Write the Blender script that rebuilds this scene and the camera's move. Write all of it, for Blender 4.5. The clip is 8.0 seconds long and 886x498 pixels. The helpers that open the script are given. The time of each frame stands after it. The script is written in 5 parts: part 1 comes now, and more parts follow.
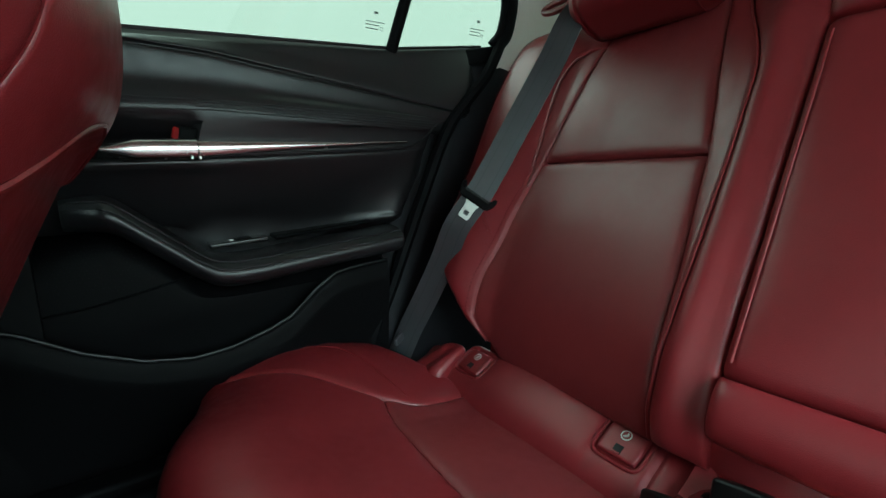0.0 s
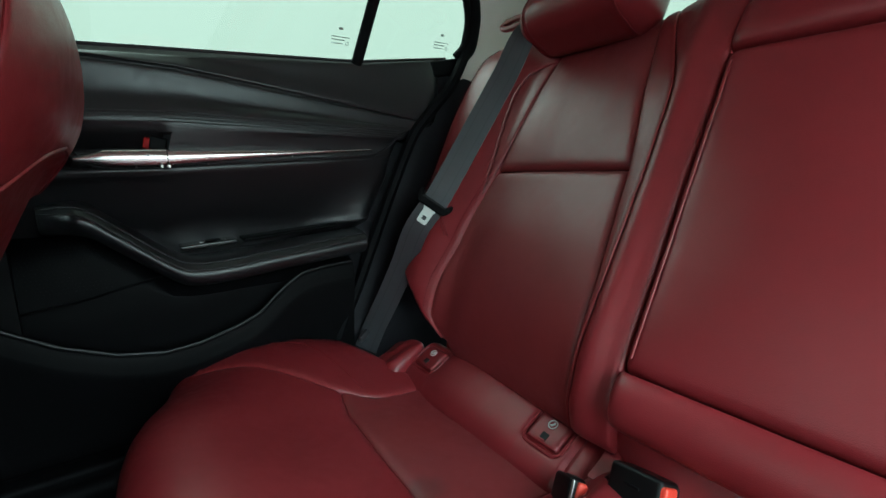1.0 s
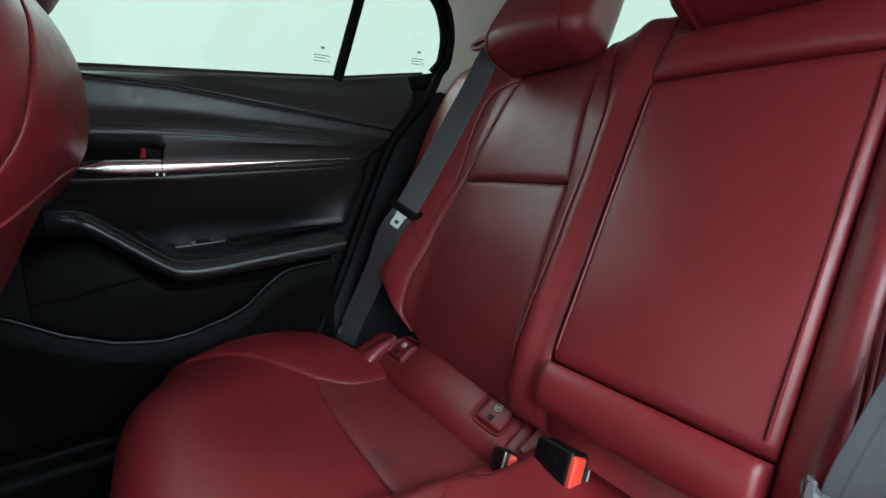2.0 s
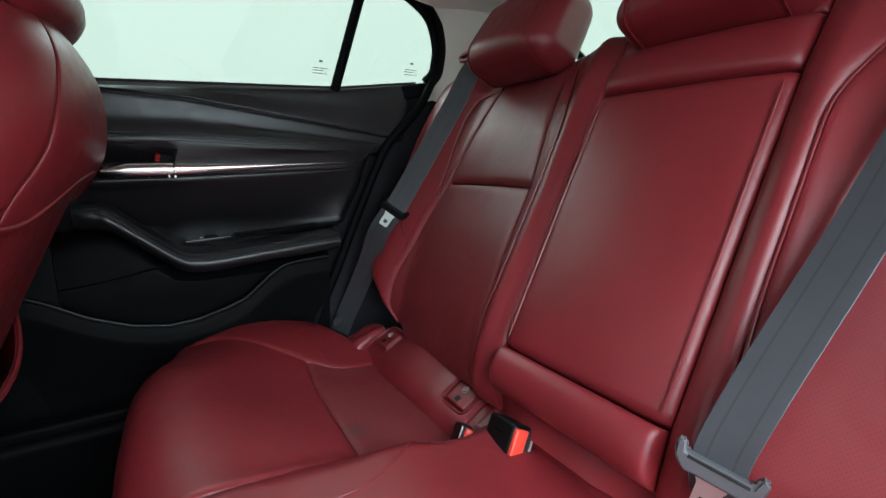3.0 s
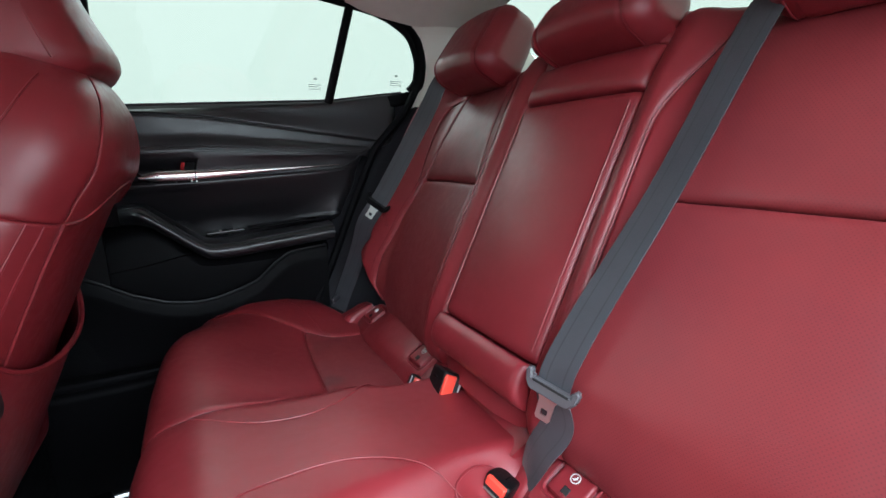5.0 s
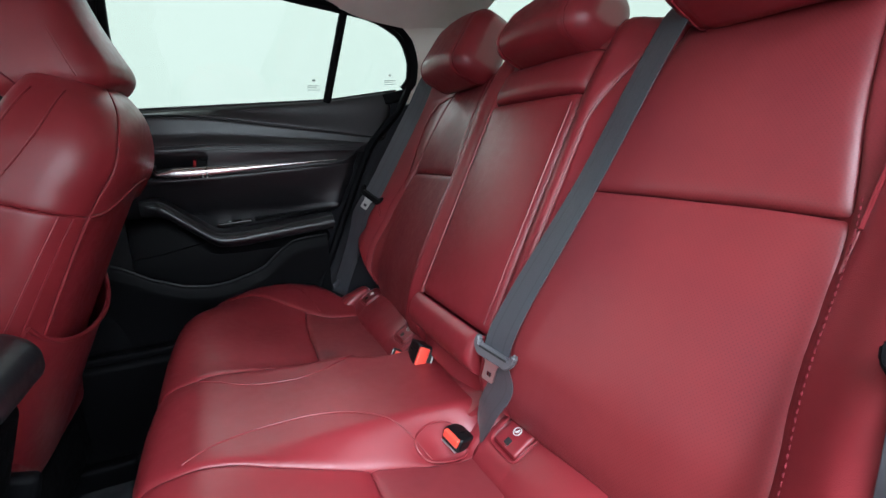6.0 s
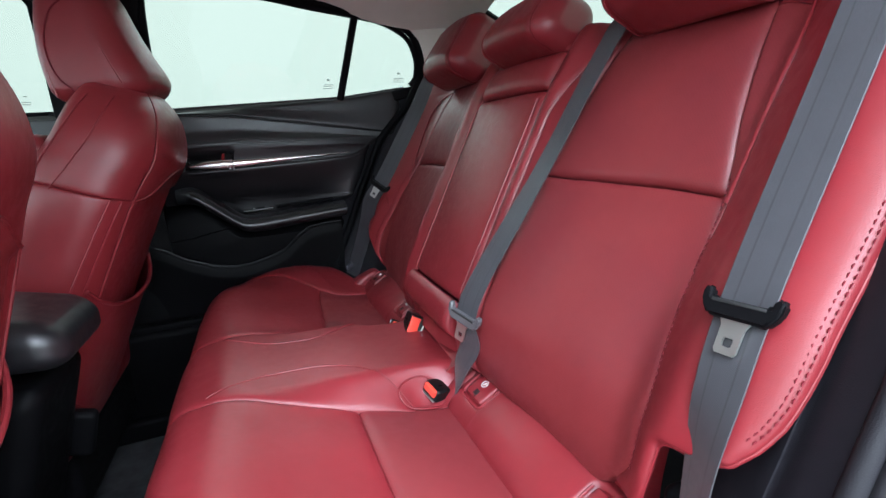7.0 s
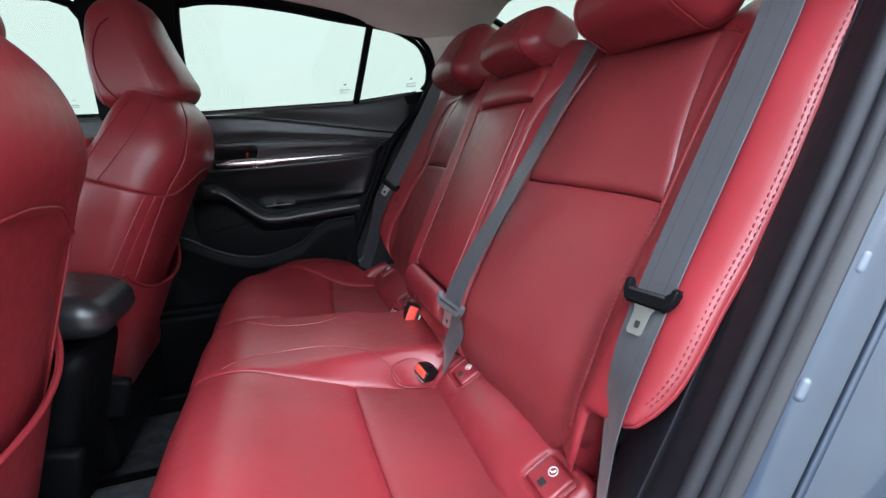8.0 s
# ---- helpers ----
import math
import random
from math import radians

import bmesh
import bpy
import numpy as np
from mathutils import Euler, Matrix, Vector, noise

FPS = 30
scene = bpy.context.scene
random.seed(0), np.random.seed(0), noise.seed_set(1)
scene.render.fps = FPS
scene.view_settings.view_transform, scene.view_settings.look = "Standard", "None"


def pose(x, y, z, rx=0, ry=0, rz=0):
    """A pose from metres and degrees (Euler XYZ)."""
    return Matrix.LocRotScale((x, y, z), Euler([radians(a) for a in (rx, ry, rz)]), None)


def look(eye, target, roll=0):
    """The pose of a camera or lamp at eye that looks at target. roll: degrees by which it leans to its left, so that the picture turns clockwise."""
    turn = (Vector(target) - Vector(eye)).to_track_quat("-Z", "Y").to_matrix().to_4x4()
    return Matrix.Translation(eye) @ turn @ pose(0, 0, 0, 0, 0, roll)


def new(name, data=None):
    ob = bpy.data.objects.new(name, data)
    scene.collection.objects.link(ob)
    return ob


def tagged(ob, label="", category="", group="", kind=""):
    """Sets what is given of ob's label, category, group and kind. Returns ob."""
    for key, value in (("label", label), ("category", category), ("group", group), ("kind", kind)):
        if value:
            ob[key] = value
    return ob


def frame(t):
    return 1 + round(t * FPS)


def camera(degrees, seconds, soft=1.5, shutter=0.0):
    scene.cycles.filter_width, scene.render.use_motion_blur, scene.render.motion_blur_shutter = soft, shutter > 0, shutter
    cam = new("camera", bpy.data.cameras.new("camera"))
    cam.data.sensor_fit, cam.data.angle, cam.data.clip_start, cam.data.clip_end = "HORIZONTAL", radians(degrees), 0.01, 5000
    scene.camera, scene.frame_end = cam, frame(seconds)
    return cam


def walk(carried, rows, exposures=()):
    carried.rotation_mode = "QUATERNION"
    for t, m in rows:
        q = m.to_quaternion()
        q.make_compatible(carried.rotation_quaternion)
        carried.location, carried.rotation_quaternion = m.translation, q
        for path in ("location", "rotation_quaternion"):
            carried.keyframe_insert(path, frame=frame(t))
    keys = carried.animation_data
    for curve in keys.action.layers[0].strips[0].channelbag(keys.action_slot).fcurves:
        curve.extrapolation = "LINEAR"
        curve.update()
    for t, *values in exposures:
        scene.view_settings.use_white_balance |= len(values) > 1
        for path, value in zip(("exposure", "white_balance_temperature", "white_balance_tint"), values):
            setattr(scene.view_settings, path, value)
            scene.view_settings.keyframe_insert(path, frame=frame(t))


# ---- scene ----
cam = camera(89.2, 8.0)
PATH = [
    (0, (-0.463, -0.071, 0.714), (0.651, 1.551, 0.355), -1.0),
    (0.5, (-0.45, -0.107, 0.724), (0.672, 1.507, 0.357), -0.8),
    (1, (-0.434, -0.151, 0.733), (0.691, 1.46, 0.361), -0.5),
    (1.5, (-0.433, -0.198, 0.748), (0.705, 1.4, 0.363), -0.0),
    (3, (-0.408, -0.351, 0.764), (0.644, 1.307, 0.384), 0.4),
    (3.5, (-0.395, -0.4, 0.769), (0.625, 1.277, 0.387), 0.2),
    (4, (-0.389, -0.454, 0.776), (0.598, 1.243, 0.39), -0.4),
    (4.5, (-0.38, -0.506, 0.779), (0.573, 1.207, 0.382), -0.8),
    (6, (-0.33, -0.681, 0.792), (0.497, 1.083, 0.34), -2.2),
    (6.5, (-0.312, -0.742, 0.794), (0.462, 1.041, 0.326), -2.6),
    (7, (-0.302, -0.815, 0.79), (0.403, 0.995, 0.312), -2.8),
    (7.5, (-0.292, -0.864, 0.797), (0.347, 0.969, 0.315), -2.7),
    (8, (-0.273, -0.911, 0.801), (0.33, 0.934, 0.32), -2.2),
]
walk(cam, [(t, look(eye, target, roll)) for t, eye, target, roll in PATH],
     [(0.0, 0.28, 5550, -18), (1.5, 0.36, 5550, -10), (3.0, 0.45, 5700, 0), (4.5, 0.50, 5700, 5), (8.0, 0.52, 5650, 7)])

# ---- light ----
world = bpy.data.worlds.new("booth_light")
scene.world = world
world.use_nodes = True
wn = world.node_tree.nodes
wn["Background"].inputs["Strength"].default_value = 3.5
# the lit white booth: its ceiling is a little brighter than its walls
wl = world.node_tree.links
way, split, ramp = wn.new("ShaderNodeTexCoord"), wn.new("ShaderNodeSeparateXYZ"), wn.new("ShaderNodeMapRange")
tone = wn.new("ShaderNodeMixRGB")
wl.new(way.outputs["Generated"], split.inputs[0])
wl.new(split.outputs["Z"], ramp.inputs["Value"])
ramp.inputs["From Min"].default_value, ramp.inputs["From Max"].default_value = -0.1, 0.9
wl.new(ramp.outputs["Result"], tone.inputs[0])
tone.inputs[1].default_value, tone.inputs[2].default_value = (0.95, 1.02, 1.005, 1), (1.12, 1.13, 1.11, 1)
# the background is raised towards the open door's side to brighten the cabin
near, dim = wn.new("ShaderNodeMapRange"), wn.new("ShaderNodeMixRGB")
near.interpolation_type = "SMOOTHSTEP"
near.inputs["From Min"].default_value, near.inputs["From Max"].default_value = -0.8, 0.1
near.inputs["To Min"].default_value = 1.5
wl.new(split.outputs["Y"], near.inputs["Value"])
dim.blend_type = "MULTIPLY"
dim.inputs[0].default_value = 1.0
wl.new(tone.outputs[0], dim.inputs[1])
wl.new(near.outputs["Result"], dim.inputs[2])
wl.new(dim.outputs[0], wn["Background"].inputs["Color"])

# unseen area lamps, added high on both sides of the car to brighten the cabin
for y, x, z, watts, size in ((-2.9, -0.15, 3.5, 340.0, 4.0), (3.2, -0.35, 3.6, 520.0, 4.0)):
    lamp = bpy.data.lights.new("fill_lamp", "AREA")
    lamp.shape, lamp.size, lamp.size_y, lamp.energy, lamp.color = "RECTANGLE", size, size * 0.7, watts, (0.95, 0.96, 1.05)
    lamp_ob = new("fill_lamp", lamp)
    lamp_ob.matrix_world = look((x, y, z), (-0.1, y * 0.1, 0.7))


# ---- materials ----
def material(name, colour, rough=0.5, metal=0.0, spots=None, spot_scale=9.0, grain=0.0, grain_scale=900.0, wear=0.0, spec=0.5, holes=False, coat=0.0, cells=True, stain=None):
    """A surface: colour mixed with spots by broad noise, roughness varied by fine noise, and a fine grain in relief."""
    m = bpy.data.materials.new(name)
    m.use_nodes = True
    nt = m.node_tree
    N, L = nt.nodes, nt.links
    b = N["Principled BSDF"]
    b.inputs["Metallic"].default_value = metal
    b.inputs["Specular IOR Level"].default_value = spec
    b.inputs["Coat Weight"].default_value = coat
    tc = N.new("ShaderNodeTexCoord")
    broad = N.new("ShaderNodeTexNoise")
    broad.inputs["Scale"].default_value, broad.inputs["Detail"].default_value = spot_scale, 5
    L.new(tc.outputs["Object"], broad.inputs["Vector"])
    mix = N.new("ShaderNodeMixRGB")
    mix.inputs[1].default_value = (*colour, 1)
    mix.inputs[2].default_value = (*(spots or [c * 0.82 for c in colour]), 1)
    ramp = N.new("ShaderNodeMapRange")
    ramp.inputs["From Min"].default_value, ramp.inputs["From Max"].default_value = 0.38, 0.66
    L.new(broad.outputs["Fac"], ramp.inputs["Value"])
    L.new(ramp.outputs["Result"], mix.inputs[0])
    out = mix.outputs[0]
    fine = N.new("ShaderNodeTexNoise")
    fine.inputs["Scale"].default_value, fine.inputs["Detail"].default_value = 70.0, 4
    L.new(tc.outputs["Object"], fine.inputs["Vector"])
    rr = N.new("ShaderNodeMapRange")
    rr.inputs["From Min"].default_value, rr.inputs["From Max"].default_value = 0.3, 0.7
    rr.inputs["To Min"].default_value, rr.inputs["To Max"].default_value = max(rough - 0.06, 0.02), min(rough + 0.06 + wear, 1)
    L.new(fine.outputs["Fac"], rr.inputs["Value"])
    L.new(rr.outputs["Result"], b.inputs["Roughness"])
    if grain:
        if cells:
            g = N.new("ShaderNodeTexVoronoi")
            g.feature = "F1"
            src = "Distance"
        else:
            g = N.new("ShaderNodeTexNoise")
            src = "Fac"
        g.inputs["Scale"].default_value = grain_scale
        L.new(tc.outputs["Object"], g.inputs["Vector"])
        wide = N.new("ShaderNodeBump")
        wide.inputs["Strength"].default_value, wide.inputs["Distance"].default_value = 0.12, 0.0025
        soft = N.new("ShaderNodeTexNoise")
        soft.inputs["Scale"].default_value, soft.inputs["Detail"].default_value = 26.0, 3
        L.new(tc.outputs["Object"], soft.inputs["Vector"])
        L.new(soft.outputs["Fac"], wide.inputs["Height"])
        bump = N.new("ShaderNodeBump")
        bump.inputs["Strength"].default_value, bump.inputs["Distance"].default_value = grain, 0.0006
        L.new(g.outputs[src], bump.inputs["Height"])
        L.new(wide.outputs["Normal"], bump.inputs["Normal"])
        L.new(bump.outputs["Normal"], b.inputs["Normal"])
    if holes:
        # fine punched holes in staggered rows, laid out across and up the panel
        sep = N.new("ShaderNodeSeparateXYZ")
        L.new(tc.outputs["Object"], sep.inputs[0])
        pitch = 0.0042

        def op(kind, a, c):
            n = N.new("ShaderNodeMath")
            n.operation = kind
            for slot, v in ((0, a), (1, c)):
                if isinstance(v, (int, float)):
                    n.inputs[slot].default_value = v
                else:
                    L.new(v, n.inputs[slot])
            return n.outputs[0]
        along = op("ADD", op("MULTIPLY", sep.outputs[2], 0.8975), op("MULTIPLY", sep.outputs[0], 0.441))
        row = op("DIVIDE", along, pitch * 0.62)
        shift = op("MULTIPLY", op("MODULO", op("FLOOR", op("ADD", row, 400), 0), 2), 0.5)
        col = op("ADD", op("DIVIDE", sep.outputs[1], pitch), shift)
        fx = op("SUBTRACT", op("FRACT", op("ADD", col, 400), 0), 0.5)
        fy = op("MULTIPLY", op("SUBTRACT", op("FRACT", row, 0), 0.5), 0.62)
        dist = op("SQRT", op("ADD", op("MULTIPLY", fx, fx), op("MULTIPLY", fy, fy)), 0)
        dot = N.new("ShaderNodeMapRange")
        dot.inputs["From Min"].default_value, dot.inputs["From Max"].default_value = 0.13, 0.2
        dot.inputs["To Min"].default_value, dot.inputs["To Max"].default_value = 0.80, 1.0
        L.new(dist, dot.inputs["Value"])
        dark = N.new("ShaderNodeMixRGB")
        dark.blend_type = "MULTIPLY"
        dark.inputs[0].default_value = 1.0
        L.new(out, dark.inputs[1])
        L.new(dot.outputs["Result"], dark.inputs[2])
        out = dark.outputs[0]
    if stain:
        # one worn dark spot, irregular at its rim
        far = N.new("ShaderNodeVectorMath")
        far.operation = "DISTANCE"
        far.inputs[1].default_value = stain[:3]
        wob = N.new("ShaderNodeVectorMath")
        wob.operation = "MULTIPLY_ADD"
        wob.inputs[1].default_value = (0.02, 0.02, 0.02)
        L.new(fine.outputs["Color"], wob.inputs[0])
        L.new(tc.outputs["Object"], wob.inputs[2])
        L.new(wob.outputs[0], far.inputs[0])
        fade = N.new("ShaderNodeMapRange")
        fade.inputs["From Min"].default_value, fade.inputs["From Max"].default_value = stain[3] * 0.4, stain[3]
        fade.inputs["To Min"].default_value, fade.inputs["To Max"].default_value = 0.45, 0.0
        L.new(far.outputs["Value"], fade.inputs["Value"])
        spot = N.new("ShaderNodeMixRGB")
        spot.inputs[2].default_value = (0.03, 0.02, 0.02, 1)
        L.new(fade.outputs["Result"], spot.inputs[0])
        L.new(out, spot.inputs[1])
        out = spot.outputs[0]
    L.new(out, b.inputs["Base Color"])
    return m


def pane_material(name, tint):
    """Tinted glass: lets the view through, coloured, and mirrors a little."""
    m = bpy.data.materials.new(name)
    m.use_nodes = True
    N, L = m.node_tree.nodes, m.node_tree.links
    N.remove(N["Principled BSDF"])
    clear, gloss = N.new("ShaderNodeBsdfTransparent"), N.new("ShaderNodeBsdfGlossy")
    mix = N.new("ShaderNodeMixShader")
    clear.inputs["Color"].default_value = (*tint, 1)
    gloss.inputs["Roughness"].default_value = 0.02
    mix.inputs[0].default_value = 0.03
    L.new(clear.outputs[0], mix.inputs[1])
    L.new(gloss.outputs[0], mix.inputs[2])
    L.new(mix.outputs[0], N["Material Output"].inputs["Surface"])
    return m


RED = (0.186, 0.0160, 0.0215)
leather = material("red_leather", RED, 0.385, spec=0.48, spots=(0.155, 0.0130, 0.0170), spot_scale=5, grain=0.2, grain_scale=1050)
leather_holes = material("perforated_red_leather", (0.164, 0.0200, 0.0225), 0.42, spec=0.52, spots=(0.138, 0.0165, 0.0208), spot_scale=5, grain=0.18, grain_scale=1050, holes=True)
cushion_holes = material("perforated_cushion_leather", (0.164, 0.0200, 0.0225), 0.42, spec=0.52, spots=(0.138, 0.0165, 0.0208), spot_scale=5, grain=0.18, grain_scale=1050, stain=(-0.175, 0.250, 0.362, 0.030))
thread = material("red_thread", (0.13, 0.013, 0.020), 0.8, spec=0.12)
black_leather = material("black_leather", (0.010, 0.0093, 0.011), 0.38, spec=0.62, spots=(0.009, 0.0083, 0.010), grain=0.18, grain_scale=700)
black_plastic = material("black_plastic", (0.0028, 0.0028, 0.0033), 0.48, spec=0.06, spots=(0.0035, 0.0034, 0.0040), grain=0.35, grain_scale=1100)
gloss_black = material("gloss_black", (0.012, 0.012, 0.013), 0.22)
# near-black for the slots: the shade inside an opening, put into the colour
hole_shade = material("hole_shade", (0.006, 0.006, 0.006), 0.8)
grey_thread = material("grey_thread", (0.035, 0.035, 0.038), 0.5)
chrome = material("satin_chrome", (0.72, 0.66, 0.66), 0.22, metal=1.0)
steel = material("bright_steel", (0.60, 0.62, 0.58), 0.35, metal=0.95)
dark_steel = material("dull_steel", (0.22, 0.21, 0.23), 0.4, metal=0.9)
red_plastic = material("red_plastic", (0.75, 0.06, 0.035), 0.35)
lock_red = material("deep_red_plastic", (0.26, 0.006, 0.008), 0.6, spec=0.15)


def weave_material(name, colour):
    """Seat belt cloth: fine slanted twill between plain lanes, mapped across and along the strap."""
    m = material(name, colour, 0.42, spec=0.5, spots=[c * 0.85 for c in colour], spot_scale=14)
    N, L = m.node_tree.nodes, m.node_tree.links
    b = N["Principled BSDF"]
    b.inputs["Sheen Weight"].default_value, b.inputs["Sheen Roughness"].default_value = 0.12, 0.4
    uv, turn = N.new("ShaderNodeUVMap"), N.new("ShaderNodeMapping")
    uv.uv_map = "strap"
    L.new(uv.outputs[0], turn.inputs[0])
    turn.inputs["Rotation"].default_value = (0, 0, radians(32))
    twill, lane = N.new("ShaderNodeTexWave"), N.new("ShaderNodeTexWave")
    twill.inputs["Scale"].default_value, twill.inputs["Distortion"].default_value, twill.inputs["Detail Scale"].default_value = 330, 0.6, 400
    L.new(turn.outputs[0], twill.inputs[0])
    lane.bands_direction = "X"
    lane.inputs["Scale"].default_value, lane.inputs["Distortion"].default_value = 130, 0.1
    L.new(uv.outputs[0], lane.inputs[0])
    both = N.new("ShaderNodeMath")
    both.operation = "MULTIPLY_ADD"
    L.new(lane.outputs["Fac"], both.inputs[0])
    both.inputs[1].default_value = 0.3
    L.new(twill.outputs["Fac"], both.inputs[2])
    bump = N.new("ShaderNodeBump")
    bump.inputs["Strength"].default_value, bump.inputs["Distance"].default_value = 0.2, 0.0004
    L.new(both.outputs[0], bump.inputs["Height"])
    L.new(bump.outputs[0], b.inputs["Normal"])
    old = b.inputs["Base Color"].links[0].from_socket
    mix, fac = N.new("ShaderNodeMixRGB"), N.new("ShaderNodeMapRange")
    mix.blend_type = "MULTIPLY"
    mix.inputs[0].default_value = 1.0
    fac.inputs["To Min"].default_value, fac.inputs["To Max"].default_value = 0.90, 1.04
    fac.inputs["From Max"].default_value = 1.3
    L.new(both.outputs[0], fac.inputs["Value"])
    L.new(old, mix.inputs[1])
    L.new(fac.outputs[0], mix.inputs[2])
    # two darker stripes run along the strap
    split, size, off, away, stripe = (N.new("ShaderNodeSeparateXYZ"), *(N.new("ShaderNodeMath") for k in range(3)), N.new("ShaderNodeMapRange"))
    size.operation, off.operation, away.operation = "ABSOLUTE", "SUBTRACT", "ABSOLUTE"
    off.inputs[1].default_value = 0.0105
    L.new(uv.outputs[0], split.inputs[0])
    L.new(split.outputs["X"], size.inputs[0])
    L.new(size.outputs[0], off.inputs[0])
    L.new(off.outputs[0], away.inputs[0])
    L.new(away.outputs[0], stripe.inputs["Value"])
    stripe.inputs["From Min"].default_value, stripe.inputs["From Max"].default_value = 0.0005, 0.0011
    stripe.inputs["To Min"].default_value = 0.62
    dark = N.new("ShaderNodeMixRGB")
    dark.blend_type = "MULTIPLY"
    dark.inputs[0].default_value = 1.0
    L.new(mix.outputs[0], dark.inputs[1])
    L.new(stripe.outputs[0], dark.inputs[2])
    L.new(dark.outputs[0], b.inputs["Base Color"])
    return m


webbing = weave_material("grey_webbing", (0.040, 0.0405, 0.0455))
satin_black = material("satin_black_plastic", (0.004, 0.004, 0.0046), 0.38, spec=0.25, grain=0.2, grain_scale=1200)
headliner_cloth = material("beige_headliner", (0.78, 0.735, 0.67), 0.9, spots=(0.74, 0.69, 0.62), grain=0.5, grain_scale=1100, cells=False)
carpet = material("dark_carpet", (0.036, 0.036, 0.039), 0.95, spots=(0.012, 0.012, 0.013), spot_scale=30, grain=1.0, grain_scale=500, cells=False)
rubber = material("black_rubber", (0.004, 0.004, 0.005), 0.6, spec=0.07)
grey_trim = material("dark_grey_trim", (0.010, 0.0095, 0.0125), 0.55, spec=0.13, grain=0.2, grain_scale=1200)
paint = material("blue_grey_paint", (0.009, 0.014, 0.024), 0.35, spec=0.3, spots=(0.0127, 0.0195, 0.035), coat=0.25)
flange_paint = material("dull_grey_paint", (0.026, 0.025, 0.027), 0.5, spec=0.2)
# paler than the other rubber: the stops' highlight is put into this colour
glint_rubber = material("glint_rubber", (0.055, 0.065, 0.085), 0.4)
seal_rubber = material("grey_black_rubber", (0.011, 0.0105, 0.013), 0.6, spec=0.2, grain=0.2, grain_scale=900)
concrete = material("concrete", (0.14, 0.14, 0.137), 0.85, grain=0.6, grain_scale=60, cells=False)
white_print = material("white_print", (0.52, 0.52, 0.50), 0.6)
grey_print = material("grey_print", (0.30, 0.34, 0.33), 0.7)
pane = pane_material("green_tinted_glass", (0.404, 0.421, 0.385))

clear_pane = pane_material("clear_glass", (0.80, 0.82, 0.81))


# ---- building helpers ----
def finish(bm, name, mat, parent, label="", sharp=40):
    bmesh.ops.recalc_face_normals(bm, faces=bm.faces)
    me = bpy.data.meshes.new(name)
    bm.to_mesh(me)
    bm.free()
    me.materials.append(mat)
    me.shade_smooth()
    me.set_sharp_from_angle(angle=radians(sharp))
    ob = new(name, me)
    if parent:
        ob.parent = parent
        ob.matrix_parent_inverse = parent.matrix_world.inverted()
    if label:
        tagged(ob, label)
    return ob


def part(name, bm, mat, parent, label="", sharp=40):
    return finish(bm, name, mat, parent, label, sharp)


def thing(name, place, label, category, group="", kind=""):
    ob = new(name)
    ob.empty_display_size = 0.05
    ob.matrix_world = Matrix.Translation(place)
    bpy.context.view_layer.update()
    return tagged(ob, label, category, group, kind)


def steps(length, n, near=True):
    """Fractions from 0 to 1, closer together by both ends, where seams dip."""
    if not near:
        return [i / n for i in range(n + 1)]
    ends = [d / length for d in (0.0, 0.0012, 0.003, 0.006, 0.010, 0.015)]
    mid = [ends[-1] + (1 - 2 * ends[-1]) * i / n for i in range(1, n)]
    return ends + mid + [1 - e for e in reversed(ends)]


def dip(d, deep, wide):
    """How far a padded surface sinks at the distance d from its seam."""
    if d >= wide:
        return 0.0
    k = 1 - d / wide
    return deep * (1 - math.sqrt(max(0.0, 1 - k * k)))


def sheet(us, vs, fn, back):
    """A closed slab: the surface fn(u, v) and, behind it, the same moved by back."""
    bm = bmesh.new()
    back = Vector(back)
    top = [[bm.verts.new(fn(u, v)) for v in vs] for u in us]
    low = [[None] * len(vs) for _ in us]
    for i in range(len(us)):
        for j in range(len(vs)):
            if i in (0, len(us) - 1) or j in (0, len(vs) - 1):
                low[i][j] = bm.verts.new(top[i][j].co + back)
    nu, nv = len(us), len(vs)
    for i in range(nu - 1):
        for j in range(nv - 1):
            bm.faces.new((top[i][j], top[i + 1][j], top[i + 1][j + 1], top[i][j + 1]))
    rim = [(i, 0) for i in range(nu)] + [(nu - 1, j) for j in range(1, nv)] + [(i, nv - 1) for i in range(nu - 2, -1, -1)] + [(0, j) for j in range(nv - 2, 0, -1)]
    for (a, b), (c, d) in zip(rim, rim[1:] + rim[:1]):
        bm.faces.new((top[a][b], top[c][d], low[c][d], low[a][b]))
    bm.faces.new([low[a][b] for a, b in rim])
    return bm


def tube(bm, pts, r, n=8, flat=1.0, up=(0, 0, 1), caps=True, closed=False):
    """Sweeps a round or flattened section along a polyline; r may be one radius or one for each point."""
    pts = [Vector(p) for p in pts]
    rs = r if isinstance(r, (list, tuple)) else [r] * len(pts)
    rings = []
    for i, p in enumerate(pts):
        a, b = (pts[i - 1] if i or closed else p), (pts[(i + 1) % len(pts)] if i < len(pts) - 1 or closed else p)
        t = (b - a).normalized()
        s = t.cross(Vector(up))
        s = s.normalized() if s.length > 1e-6 else t.orthogonal().normalized()
        w = s.cross(t)
        rings.append([bm.verts.new(p + s * (rs[i] * math.cos(2 * math.pi * k / n)) + w * (rs[i] * flat * math.sin(2 * math.pi * k / n))) for k in range(n)])
    for a, b in zip(rings, rings[1:] + (rings[:1] if closed else [])):
        for k in range(n):
            bm.faces.new((a[k], a[(k + 1) % n], b[(k + 1) % n], b[k]))
    if caps and not closed:
        bm.faces.new(rings[0])
        bm.faces.new(rings[-1])
    return bm


